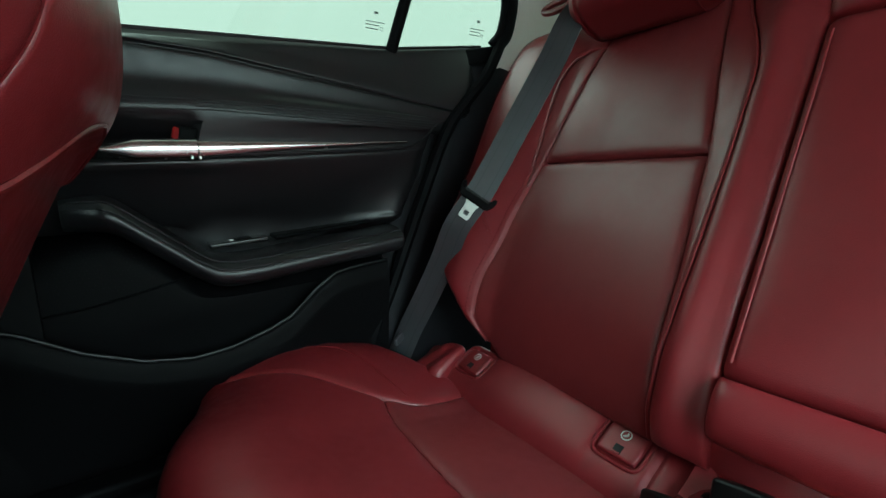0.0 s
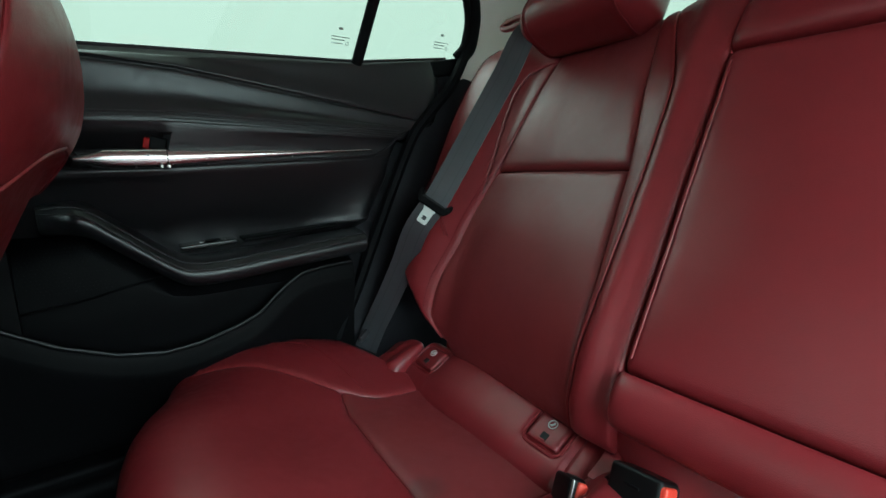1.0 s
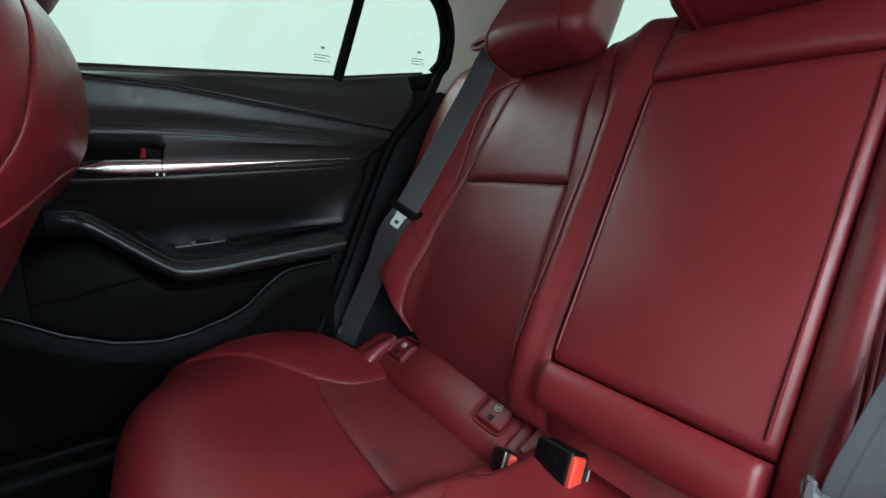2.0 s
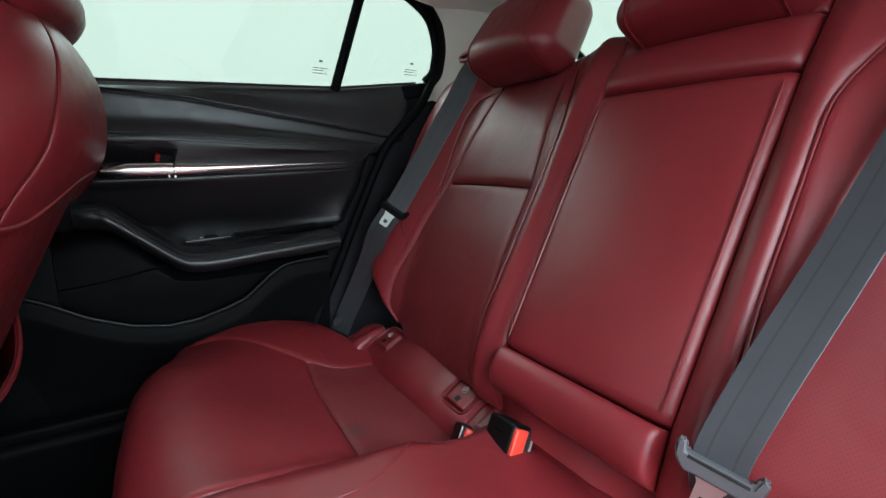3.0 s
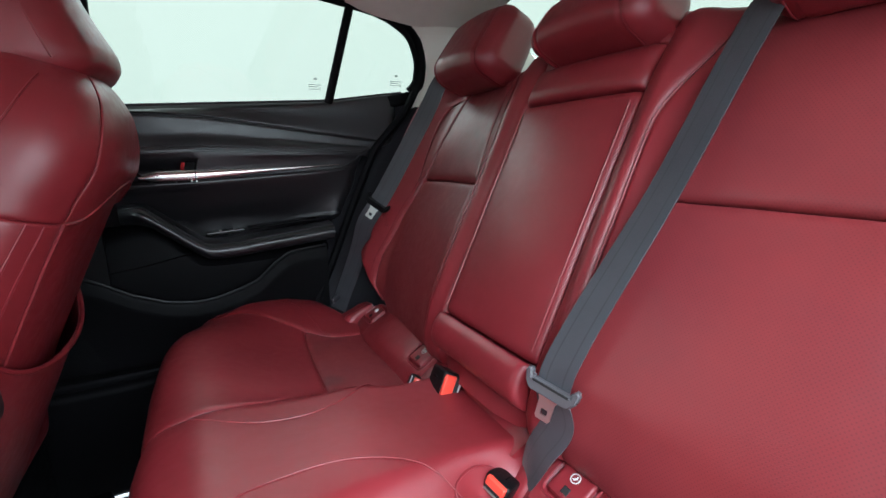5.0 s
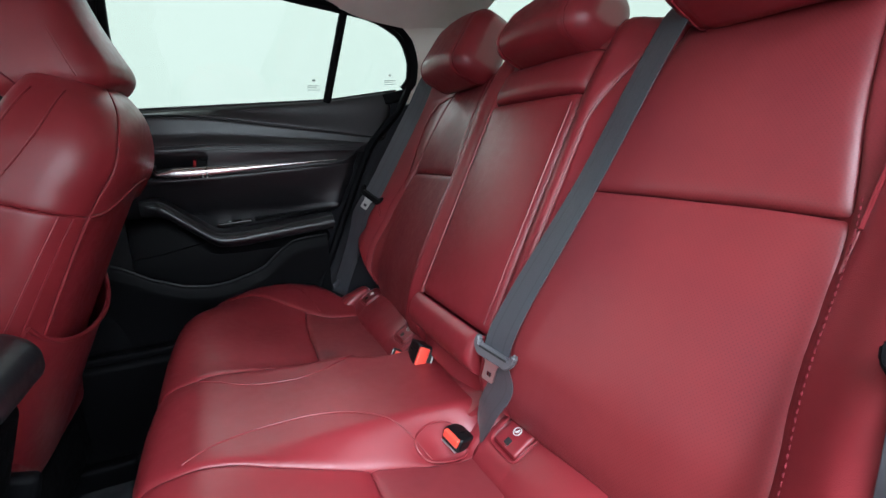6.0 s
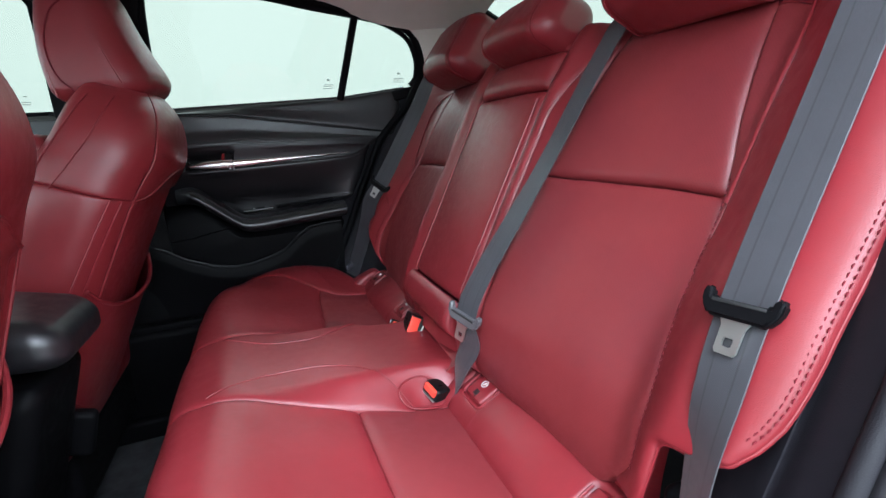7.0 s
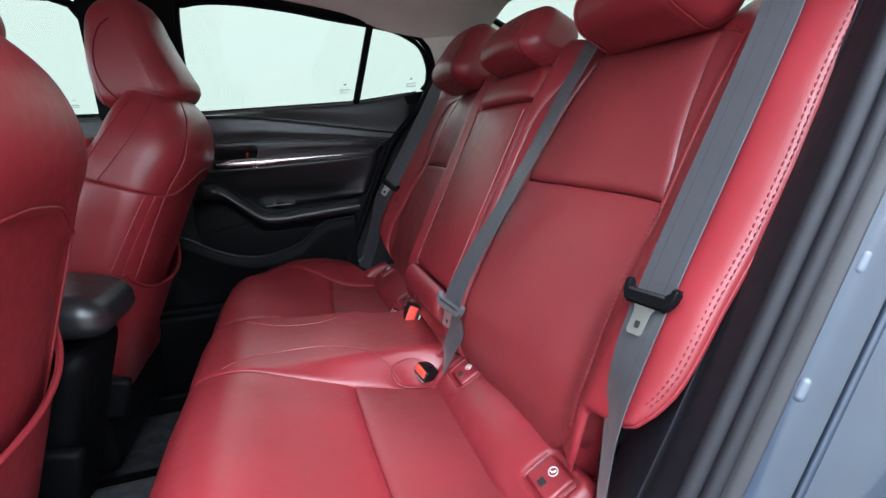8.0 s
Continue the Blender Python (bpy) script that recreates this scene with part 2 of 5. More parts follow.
def spline(pts, n=8):
    """Points along a smooth curve through pts."""
    P = [Vector(p) for p in pts]
    out = []
    for i in range(len(P) - 1):
        a, b, c, d = P[max(i - 1, 0)], P[i], P[i + 1], P[min(i + 2, len(P) - 1)]
        for k in range(n):
            t = k / n
            out.append(0.5 * (2 * b + (c - a) * t + (2 * a - 5 * b + 4 * c - d) * t * t + (3 * b - a - 3 * c + d) * t ** 3))
    return out + [P[-1]]


def curve(knots, x):
    """Smooth monotone interpolation of (x, value) knots, level past their ends."""
    n = len(knots)
    if x <= knots[0][0]:
        return knots[0][1]
    if x >= knots[-1][0]:
        return knots[-1][1]
    i = 0
    while x > knots[i + 1][0]:
        i += 1

    def slope(j):
        return (knots[j + 1][1] - knots[j][1]) / (knots[j + 1][0] - knots[j][0])

    def tangent(j):
        if j == 0 or j == n - 1:
            return 0.0 if n == 2 else slope(0 if j == 0 else n - 2)
        a, b = slope(j - 1), slope(j)
        return 0.0 if a * b <= 0 else 2 * a * b / (a + b)
    h = knots[i + 1][0] - knots[i][0]
    t = (x - knots[i][0]) / h
    p, q = knots[i][1], knots[i + 1][1]
    return (2 * t ** 3 - 3 * t * t + 1) * p + (t ** 3 - 2 * t * t + t) * h * tangent(i) + (3 * t * t - 2 * t ** 3) * q + (t ** 3 - t * t) * h * tangent(i + 1)


def line(knots, x):
    return float(np.interp(x, [k[0] for k in knots], [k[1] for k in knots]))


def rbox(half, r, n=6, shape=None, inner=4):
    """A box with round edges, whose points may be moved by shape()."""
    bm = bmesh.new()
    hx = [max(h - r, 1e-5) for h in half]

    def ticks(h):
        arc = [h + r * math.tan(math.pi / 4 * k / n) for k in range(1, n + 1)]
        mid = [-h + 2 * h * k / inner for k in range(inner + 1)]
        return [-a for a in reversed(arc)] + mid + arc
    T = [ticks(h) for h in hx]
    for axis in range(3):
        b, c = (axis + 1) % 3, (axis + 2) % 3
        for sign in (-1, 1):
            rows = []
            for p in T[b]:
                row = []
                for q in T[c]:
                    v = [0, 0, 0]
                    v[axis], v[b], v[c] = sign * (hx[axis] + r), p, q
                    core = Vector([max(-hx[k], min(hx[k], v[k])) for k in range(3)])
                    d = Vector(v) - core
                    w = core + d.normalized() * r
                    row.append(bm.verts.new(shape(w) if shape else w))
                rows.append(row)
            for i in range(len(rows) - 1):
                for j in range(len(rows[0]) - 1):
                    bm.faces.new((rows[i][j], rows[i + 1][j], rows[i + 1][j + 1], rows[i][j + 1]))
    bmesh.ops.remove_doubles(bm, verts=bm.verts, dist=1e-6)
    return bm


def placed(bm, m):
    bmesh.ops.transform(bm, matrix=m, verts=bm.verts)
    return bm


def stitches(pts, normal, length=0.0042, gap=0.0028, r=0.0008):
    """A row of short threads along a polyline."""
    bm = bmesh.new()
    pts = [Vector(p) for p in pts]
    run, nxt = 0.0, 0.0
    for a, b in zip(pts, pts[1:]):
        seg = (b - a).length
        while nxt < run + seg:
            k = (nxt - run) / seg
            p = a.lerp(b, k)
            d = (b - a).normalized()
            tube(bm, [p, p + d * length * 0.5 + Vector(normal) * r * 0.8, p + d * length], [r * 0.6, r, r * 0.6], 5, up=normal)
            nxt += length + gap
        run += seg
    return bm


def ribbon(path, wide, across, thick=0.0014):
    """A woven strap: path points, with the direction of its width at each; its map runs across and along in metres."""
    bm = bmesh.new()
    lay = bm.loops.layers.uv.new("strap")
    cut = [(-0.5, -0.3), (-0.5, 0.3), (-0.485, 0.5), (-0.3, 0.5), (-0.1, 0.5), (0.1, 0.5), (0.3, 0.5), (0.485, 0.5), (0.5, 0.3), (0.5, -0.3), (0.44, -0.5), (-0.44, -0.5)]
    rings, run = [], 0.0
    for i, p in enumerate(path):
        p = Vector(p)
        if i:
            run += (p - Vector(path[i - 1])).length
        t = (Vector(path[min(i + 1, len(path) - 1)]) - Vector(path[max(i - 1, 0)])).normalized()
        w = Vector(across[i] if isinstance(across, list) else across)
        w = (w - t * w.dot(t)).normalized()
        n = w.cross(t)
        rings.append([(bm.verts.new(p + w * (a * wide) + n * (b * thick)), (a * wide, run)) for a, b in cut])
    for a, b in zip(rings, rings[1:]):
        for k in range(len(cut)):
            four = (a[k], a[(k + 1) % len(cut)], b[(k + 1) % len(cut)], b[k])
            face = bm.faces.new([q[0] for q in four])
            for loop, q in zip(face.loops, four):
                loop[lay].uv = q[1]
    bm.faces.new([q[0] for q in rings[0]])
    bm.faces.new([q[0] for q in rings[-1]])
    return bm


def soft(a, b, c, amount=0.0011):
    """The unevenness of stretched leather: broad swells and small ripples."""
    return amount * (noise.noise((a * 11, b * 11, c)) + 0.35 * noise.noise((a * 37, b * 37, c + 5)))


# ---- the cabin: ground, floor, roof, door sides ----
bm = bmesh.new()
bmesh.ops.create_grid(bm, x_segments=2, y_segments=2, size=400)
ground = tagged(finish(placed(bm, Matrix.Translation((0, 0, -0.36))), "ground", concrete, None), "pale grey concrete floor under the car", "ground", kind="structure")


def floor_height(y):
    return 0.13 * math.exp(-((y / 0.13) ** 4)) - 0.02 * math.exp(-(((abs(y) - 0.38) / 0.14) ** 2)) + 0.0


bm = sheet([i / 12 for i in range(13)], [i / 80 for i in range(81)], lambda u, v: Vector((-1.75 + 1.42 * u, -0.62 + 1.24 * v, floor_height(-0.62 + 1.24 * v) + (0.10 * max(0, u - 0.9) * 10) ** 2)), (0, 0, -0.03))
tagged(finish(bm, "floor", carpet, None), "dark grey carpeted cabin floor with centre tunnel", "floor", kind="structure")

for y0, side in ((0.62, 1), (-0.62, -1)):
    bm = rbox((0.75, 0.055, 0.15), 0.02, 4, lambda p: Vector((p.x, p.y - side * 0.02 * (p.z / 0.15), p.z)))
    tagged(finish(placed(bm, Matrix.Translation((-1.05, y0 + side * 0.05, 0.14))), "door_sill", black_plastic, None), "black plastic sill trim along the door opening", "sill trim", kind="structure")
    bm = rbox((0.75, 0.02, 0.012), 0.008, 3)
    tagged(finish(placed(bm, Matrix.Translation((-1.05, y0 + side * 0.015, 0.295))), "trim", black_plastic, None), "glossy black scuff strip on the sill", "trim", kind="structure")

WIN_TOP = [(-0.60, 1.10), (-0.535, 1.155), (-0.50, 1.190), (-0.394, 1.200), (-0.243, 1.190), (-0.114, 1.172), (-0.012, 1.160), (0.085, 1.146), (0.146, 1.124), (0.187, 1.096), (0.213, 1.045), (0.216, 1.005)]


def wall_y(z):
    """The leaning inner face of the door glass above the belt line."""
    return 0.712 - 0.30 * (z - 0.93)


def belt_z(x):
    return line([(-1.6, 0.875), (-0.5, 0.908), (-0.03, 0.934), (0.2, 0.966)], x)


def roof_z(x, y):
    top = curve([(-1.5, 1.235), (-0.7, 1.275), (0.0, 1.255), (0.45, 1.205)], x)
    edge = curve([(-1.5, 1.18), (-0.9, 1.205), (-0.45, 1.218), (-0.1, 1.185), (0.1, 1.135), (0.45, 1.10)], x)
    k = min(abs(y) / 0.635, 1.0)
    return top + (edge - top) * k ** 3.2


bm = sheet([i / 36 for i in range(37)], [i / 40 for i in range(41)], lambda u, v: Vector((-1.45 + 1.845 * u, -0.635 + 1.27 * v, roof_z(-1.45 + 1.845 * u, -0.635 + 1.27 * v))), (0, 0, 0.17))
tagged(finish(bm, "ceiling", headliner_cloth, None), "pale beige woven headliner under the roof", "headliner", kind="structure")

# C pillar trims and the rear window
for side in (1, -1):
    def pillar(u, v):
        f = curve([(0, 0.0), (1, 1.0)], v)
        ang = u
        a = Vector((line([(0, 0.01), (0.2, 0.105), (0.35, 0.168), (0.5, 0.207), (0.7, 0.228), (0.85, 0.22), (1, 0.18)], ang), 0, line([(0, 1.172), (0.2, 1.152), (0.35, 1.128), (0.5, 1.096), (0.7, 1.03), (0.85, 0.97), (1, 0.90)], ang)))
        a.y = wall_y(a.z) - 0.012
        b = Vector((0.40 + 0.34 * u, 0.60 - 0.02 * u, 1.195 - 0.255 * u))
        p = a.lerp(b, v)
        p.y += -0.035 * math.sin(math.pi * v) * (0.4 + 0.6 * u) * 0.5
        p.y *= side
        return p
    bm = sheet([i / 20 for i in range(21)], [i / 14 for i in range(15)], pillar, (0.01, side * 0.03, 0.01))
    tagged(finish(bm, "pillar_trim", headliner_cloth, None), "pale beige pillar trim between side and rear window", "pillar trim", kind="structure")

bm = sheet([i / 10 for i in range(11)], [i / 10 for i in range(11)], lambda u, v: Vector((0.40 + 0.52 * u, -0.65 + 1.30 * v, 1.198 - 0.27 * u + 0.012 * math.sin(math.pi * v))), (0.002, 0, 0.004))
rear_window = tagged(finish(bm, "window_1", pane, None), "tinted rear window glass above the parcel shelf", "window", kind="structure")
bm = bmesh.new()
tube(bm, [(0.398, y / 20 * 0.6, 1.193 + 0.012 * math.cos(math.pi / 2 * y / 20)) for y in range(-20, 21)], 0.012, 6)
for side in (1, -1):
    tube(bm, [(0.40 + 0.52 * k / 8, side * 0.60 * (1 - 0.02 * k / 8), 1.194 - 0.27 * k / 8) for k in range(9)], 0.011, 6)
finish(bm, "window_frame", black_plastic, rear_window, "black rear window border")

bm = rbox((0.30, 0.66, 0.012), 0.008, 3)
tagged(finish(placed(bm, Matrix.Translation((0.64, 0, 0.935))), "parcel_shelf", black_plastic, None), "dark cloth parcel shelf behind the rear seat", "parcel shelf", kind="structure")


# ---- rear doors ----
REAR_EDGE = [(0.20, -0.17), (0.377, -0.125), (0.492, -0.072), (0.622, -0.015), (0.778, 0.058), (0.834, 0.102), (0.90, 0.165), (0.97, 0.205)]


def crease_z(x):
    return line([(-1.6, 0.90), (-0.46, 0.888), (-0.347, 0.883), (-0.166, 0.860), (0.078, 0.828), (0.2, 0.815)], x)


def band_z(x):
    return line([(-1.6, 0.80), (-0.47, 0.808), (-0.35, 0.811), (-0.169, 0.804), (0.063, 0.795), (0.2, 0.79)], x)


def strip_z(x):
    return line([(-1.6, 0.73), (-0.48, 0.745), (-0.37, 0.747), (-0.04, 0.762), (0.2, 0.775)], x)


ARM_TOP = [(-1.6, 0.66), (-0.60, 0.660), (-0.544, 0.673), (-0.494, 0.677), (-0.45, 0.645), (-0.388, 0.594), (-0.356, 0.580), (-0.30, 0.580), (-0.247, 0.585), (-0.060, 0.601), (0.1, 0.615)]
LIP = [(-1.6, 0.56), (-0.66, 0.535), (-0.599, 0.508), (-0.541, 0.470), (-0.473, 0.441), (-0.411, 0.430), (-0.36, 0.434), (-0.302, 0.450), (-0.262, 0.466), (-0.217, 0.506), (-0.18, 0.530), (-0.13, 0.537), (-0.02, 0.542)]


def door_skin(x, v):
    """Height and depth of the door's inner face at x, v from 0 (belt line) to 1 (foot)."""
    zb, zc, zg, zs = belt_z(x), crease_z(x), band_z(x), strip_z(x)
    za = line(ARM_TOP, x)
    cup = 1.0 if -0.50 < x < -0.375 else 0.0
    knots = [(zb, 0.724), (zb - 0.003, 0.712), (zb - 0.012, 0.704), ((zb + zc) / 2, 0.700), (zc + 0.004, 0.692), (zc + 0.001, 0.697), (zc - 0.002, 0.697), (zc - 0.006, 0.691),
             ((zc + zg) / 2 - 0.004, 0.690), (zg + 0.010, 0.680), (zg - 0.012, 0.676), (zs + 0.026, 0.681 + 0.020 * cup), (zs + 0.010, 0.686 + 0.03 * cup), (zs - 0.010, 0.690 + 0.02 * cup),
             (zs - 0.016, 0.683), (zs - 0.026, 0.684), (0.705, 0.697), (0.665, 0.722), (0.632, 0.744), (za + 0.014, 0.752), (za - 0.02, 0.752), (za - 0.07, 0.712), (0.51, 0.706), (0.44, 0.712), (0.33, 0.715), (0.22, 0.715)]
    path, low = [], 9.0
    for n, (z, y) in enumerate(knots):
        low = min(low - 0.0008, z)
        rear = curve([(-0.19, 0.0), (-0.14, 0.08), (-0.07, 0.5), (-0.03, 0.86), (0.0, 1.0)], x - line(REAR_EDGE, max(low, 0.2)))
        flat = line([(0.22, 0.715), (0.55, 0.712), (0.65, 0.705), (0.75, 0.694), (0.83, 0.690), (1.0, 0.706)], low)
        path.append((y + (flat - y) * rear * (1 if 8 <= n <= 19 else 0), 0, low))
    k = v * (len(path) - 1)
    i = min(int(k), len(path) - 2)
    t = k - i
    a, b, c, d = (Vector(path[max(0, min(len(path) - 1, j))]) for j in (i - 1, i, i + 1, i + 2))
    q = 0.5 * (2 * b + (c - a) * t + (2 * a - 5 * b + 4 * c - d) * t * t + (3 * b - a - 3 * c + d) * t ** 3)
    return q.z, q.x


def rear_door(side, name):
    """A rear door's inside: skin, armrest, pocket, handle, window."""
    door = thing(name, (-0.4, side * 0.72, 0.22), "black leather-trimmed rear car door, closed, with chrome handle strip", "car door", kind="structure")

    def skin(u, v):
        z, y = door_skin(-0.4, v)
        xr = line(REAR_EDGE, z)
        x = -0.86 + (xr + 0.86) * u
        z, y = door_skin(x, v)
        d = (xr - x)
        y += dip(max(d, 0), 0.03, 0.03)
        return Vector((x, side * y, z))
    us = [i / 90 * 0.985 for i in range(91)] + [0.988, 0.992, 0.995, 0.998, 1.0]
    part("inner_panel", sheet(us, [0.8 * i / 124 for i in range(125)], skin, (0, side * 0.05, 0)), black_leather, door)
    part("lower_panel", sheet(us, [0.8 + 0.2 * i / 36 for i in range(37)], skin, (0, side * 0.05, 0)), black_plastic, door)
    # stitched bands below the crease
    for dz in (0.006, 0.001, -0.005, -0.010):
        bm = bmesh.new()
        tube(bm, [(x, side * (0.6782 - 0.0030 * (0.006 - dz) / 0.016), band_z(x) + dz * (1 - 0.4 * max(0, x + 0.4))) for x in [-0.62 + 0.66 * k / 40 for k in range(41)]], 0.0011, 5)
        part("stitching", bm, grey_thread, door)
    # chrome strip, wide at the pull and thin towards the rear
    def strip(u, v):
        x = -0.375 + 0.345 * u
        h = 0.0110 * (1 - u) ** 1.3 + 0.0022
        a = math.pi * (v - 0.5)
        return Vector((x, side * (0.680 - 0.009 * math.cos(a)), strip_z(x) - 0.001 + h * math.sin(a)))
    part("trim_strip", sheet([i / 30 for i in range(31)], [i / 10 for i in range(11)], strip, (0, side * 0.012, 0)), chrome, door, "satin chrome strip tapering to a point")
    def pull(u, v):
        x = -0.49 + 0.113 * u
        h = 0.0145 * min(1, 0.30 + u * 2.2)
        a = math.pi * (v - 0.5)
        return Vector((x, side * (0.677 - 0.011 * math.cos(a)), strip_z(x) - 0.001 + h * math.sin(a)))
    handle = part("door_handle", sheet([i / 16 for i in range(17)], [i / 10 for i in range(11)], pull, (0, side * 0.012, 0)), chrome, door, "satin chrome pull lever")
    bm = rbox((0.006, 0.012, 0.009), 0.003, 3)
    part("lock_button", placed(bm, pose(-0.399, side * 0.700, 0.768, 0, 12, 0)), lock_red, door, "red lock tab showing")
    bm = rbox((0.012, 0.012, 0.012), 0.003, 3)
    part("lock_knob", placed(bm, pose(-0.386, side * 0.699, 0.766, 0, 12, 0)), black_plastic, door)
    bm = bmesh.new()
    tube(bm, spline([(-0.52, side * 0.685, 0.785), (-0.505, side * 0.678, 0.770), (-0.492, side * 0.676, 0.750), (-0.47, side * 0.68, 0.736)], 6), 0.005, 8)
    part("handle_bezel", bm, gloss_black, door)
    for dx in (0, 0.010):
        bm = rbox((0.002, 0.003, 0.0025), 0.001, 2)
        part("screw_cap", placed(bm, Matrix.Translation((-0.385 + dx, side * 0.668, 0.733))), steel, door)
    bm = bmesh.new()
    tube(bm, spline([(-0.32, side * 0.6815, 0.737), (-0.15, side * 0.6815, 0.743), (-0.03, side * 0.6825, 0.751), (0.015, side * 0.686, 0.768), (0.05, side * 0.690, 0.795), (0.095, side * 0.694, 0.815)], 8), 0.0028, 6)
    part("edge_line", bm, black_leather, door)
    # armrest: a padded swoop
    top = spline([(x, 0, z) for x, z in ARM_TOP[2:-1]], 6)
    cut = spline([(0.0, 0, -0.006), (0.022, 0, 0.001), (0.048, 0, 0.0), (0.064, 0, -0.008), (0.071, 0, -0.022), (0.064, 0, -0.038), (0.040, 0, -0.048), (0.0, 0, -0.052)], 4)
    def arm(u, v):
        k = u * (len(top) - 1)
        i = min(int(k), len(top) - 2)
        p = top[i].lerp(top[i + 1], k - i)
        c = cut[round(v * (len(cut) - 1))]
        fade = curve([(0, 0.35), (0.15, 1.0), (1, 1.0)], u)
        return Vector((p.x, side * (0.742 - 1.45 * c.x * fade - 0.006 * (1 - u)), p.z + 0.005 + c.z * (0.75 + 0.25 * fade)))
    us = [i / 70 for i in range(71)]
    arm_ob = part("armrest", sheet(us, [i / (len(cut) - 1) for i in range(len(cut))], arm, (0, side * 0.05, 0)), black_leather, door, "padded black leather armrest with double stitching")
    for vv in (0.40, 0.50):
        bm = bmesh.new()
        tube(bm, [arm(u, vv) + Vector((0, -side * 0.0006, 0.0006)) for u in us], 0.0011, 5)
        part("seam", bm, grey_thread, arm_ob)
    bm = rbox((0.045, 0.02, 0.004), 0.003, 3)
    switch = part("switch_panel", placed(bm, pose(-0.325, side * 0.735, 0.598, 0, -3, 0)), gloss_black, door)
    bm = rbox((0.012, 0.010, 0.003), 0.002, 3)
    part("switch", placed(bm, pose(-0.318, side * 0.727, 0.602, 0, -3, 0)), black_plastic, switch)
    bm = rbox((0.003, 0.001, 0.0015), 0.0007, 2)
    part("switch_mark", placed(bm, pose(-0.337, side * 0.722, 0.602)), white_print, switch)
    bm = rbox((0.09, 0.022, 0.0035), 0.003, 3)
    part("armrest_tray", placed(bm, pose(-0.18, side * 0.735, 0.607, 0, -4, 0)), black_plastic, door)
    # lower shell with the map pocket's lip
    roll = spline([(0.688, 0, -0.030), (0.687, 0, -0.004), (0.683, 0, 0.003), (0.676, 0, 0.003), (0.671, 0, -0.006), (0.668, 0, -0.03)], 4)
    def shell(u, v):
        xr = line(REAR_EDGE, 0.5)
        x = -0.80 + (xr + 0.79) * u
        zl = line(LIP, x)
        if v < 0.5:
            c = roll[round(v / 0.5 * (len(roll) - 1))]
            y, z = c.x, zl + c.z
        else:
            k = (v - 0.5) / 0.5
            y, z = 0.668 + 0.02 * k + 0.006 * math.sin(math.pi * k), zl - 0.03 - (zl - 0.26) * k
        return Vector((x, side * y, z))
    part("map_pocket", sheet([i / 80 for i in range(81)], [i / 40 for i in range(41)], shell, (0, side * 0.03, 0)), black_plastic, door, "moulded lower shell with curved pocket lip")
    bm = bmesh.new()
    tube(bm, [shell(u, 0.27) for u in [i / 80 for i in range(81)]], 0.0032, 8)
    part("pocket_lip", bm, satin_black, door)
    bm = bmesh.new()
    tube(bm, [(x, side * 0.7025, z) for x, z in ((-0.70, 0.505), (-0.599, 0.522), (-0.514, 0.532), (-0.43, 0.549), (-0.39, 0.558))], 0.0022, 6)
    part("speaker_edge", bm, black_plastic, door)
    # speaker grille: a field of small raised dots
    bm = bmesh.new()
    for i in range(26):
        for j in range(20):
            x, z = -0.575 + i * 0.0062 + (j % 2) * 0.0031, 0.548 + j * 0.0056
            if z < line(ARM_TOP, x) - 0.058 and ((x + 0.51) / 0.08) ** 2 + ((z - 0.595) / 0.055) ** 2 < 1:
                tube(bm, [(x, side * 0.706, z), (x, side * 0.7045, z)], 0.0009, 5, up=(0, 0, 1))
    tagged(part("speaker_grille", bm, black_plastic, door, "speaker grille with fine dots"), kind="stuff")
    # window: black frame, divider, two panes
    edge = spline([(x, 0, z) for x, z in [(-0.555, 0.905)] + WIN_TOP[1:] + [(0.212, 0.985), (0.196, 0.966)]], 6)
    frame_pts = [Vector((p.x, side * (wall_y(p.z) - 0.004), p.z)) for p in edge]
    win = thing("window", (-0.2, side * 0.70, 0.93), "", "")
    win.parent, win.matrix_parent_inverse = door, door.matrix_world.inverted()
    for k in ("label", "category"):
        if k in win:
            del win[k]
    bm = bmesh.new()
    tube(bm, frame_pts, 0.008, 8, up=(0, 1, 0))
    part("window_frame", bm, rubber, win)
    bm = bmesh.new()
    out = [Vector((p.x + 0.017 * max(0, min(1, (p.x - 0.05) / 0.1)), p.y - side * 0.002, p.z + 0.016 * max(0, min(1, (p.z - 0.98) / 0.1)))) for p in frame_pts]
    tube(bm, out, 0.015, 10, up=(0, 1, 0))
    part("door_seal", bm, rubber, win)
    bm = bmesh.new()
    tube(bm, [(-0.036 + 0.058 * k / 6, side * (wall_y(0.925 + 0.25 * k / 6) - 0.002), 0.925 + 0.25 * k / 6) for k in range(7)], 0.0115, 10, flat=0.8, up=(0, 1, 0))
    part("divider_bar", bm, rubber, win)
    bm = rbox((0.046, 0.007, 0.017), 0.0065, 4)
    part("corner_seal", placed(bm, pose(0.180, side * 0.709, 0.943, 0, -12, 0)), rubber, win)
    bm = bmesh.new()
    tube(bm, [(x, side * 0.7145, belt_z(x) - 0.002) for x in [-0.80 + 0.98 * k / 20 for k in range(21)]], 0.0045, 8)
    part("window_seal", bm, black_leather, win)
    def glass(poly, label):
        bm = bmesh.new()
        fr = [bm.verts.new((x, side * (wall_y(z) + 0.003), z)) for x, z in poly]
        bk = [bm.verts.new((x, side * (wall_y(z) + 0.007), z)) for x, z in poly]
        bm.faces.new(fr)
        bm.faces.new(list(reversed(bk)))
        for i in range(len(fr)):
            j = (i + 1) % len(fr)
            bm.faces.new((fr[i], fr[j], bk[j], bk[i]))
        ob = part("pane", bm, pane, win, label)
        return ob
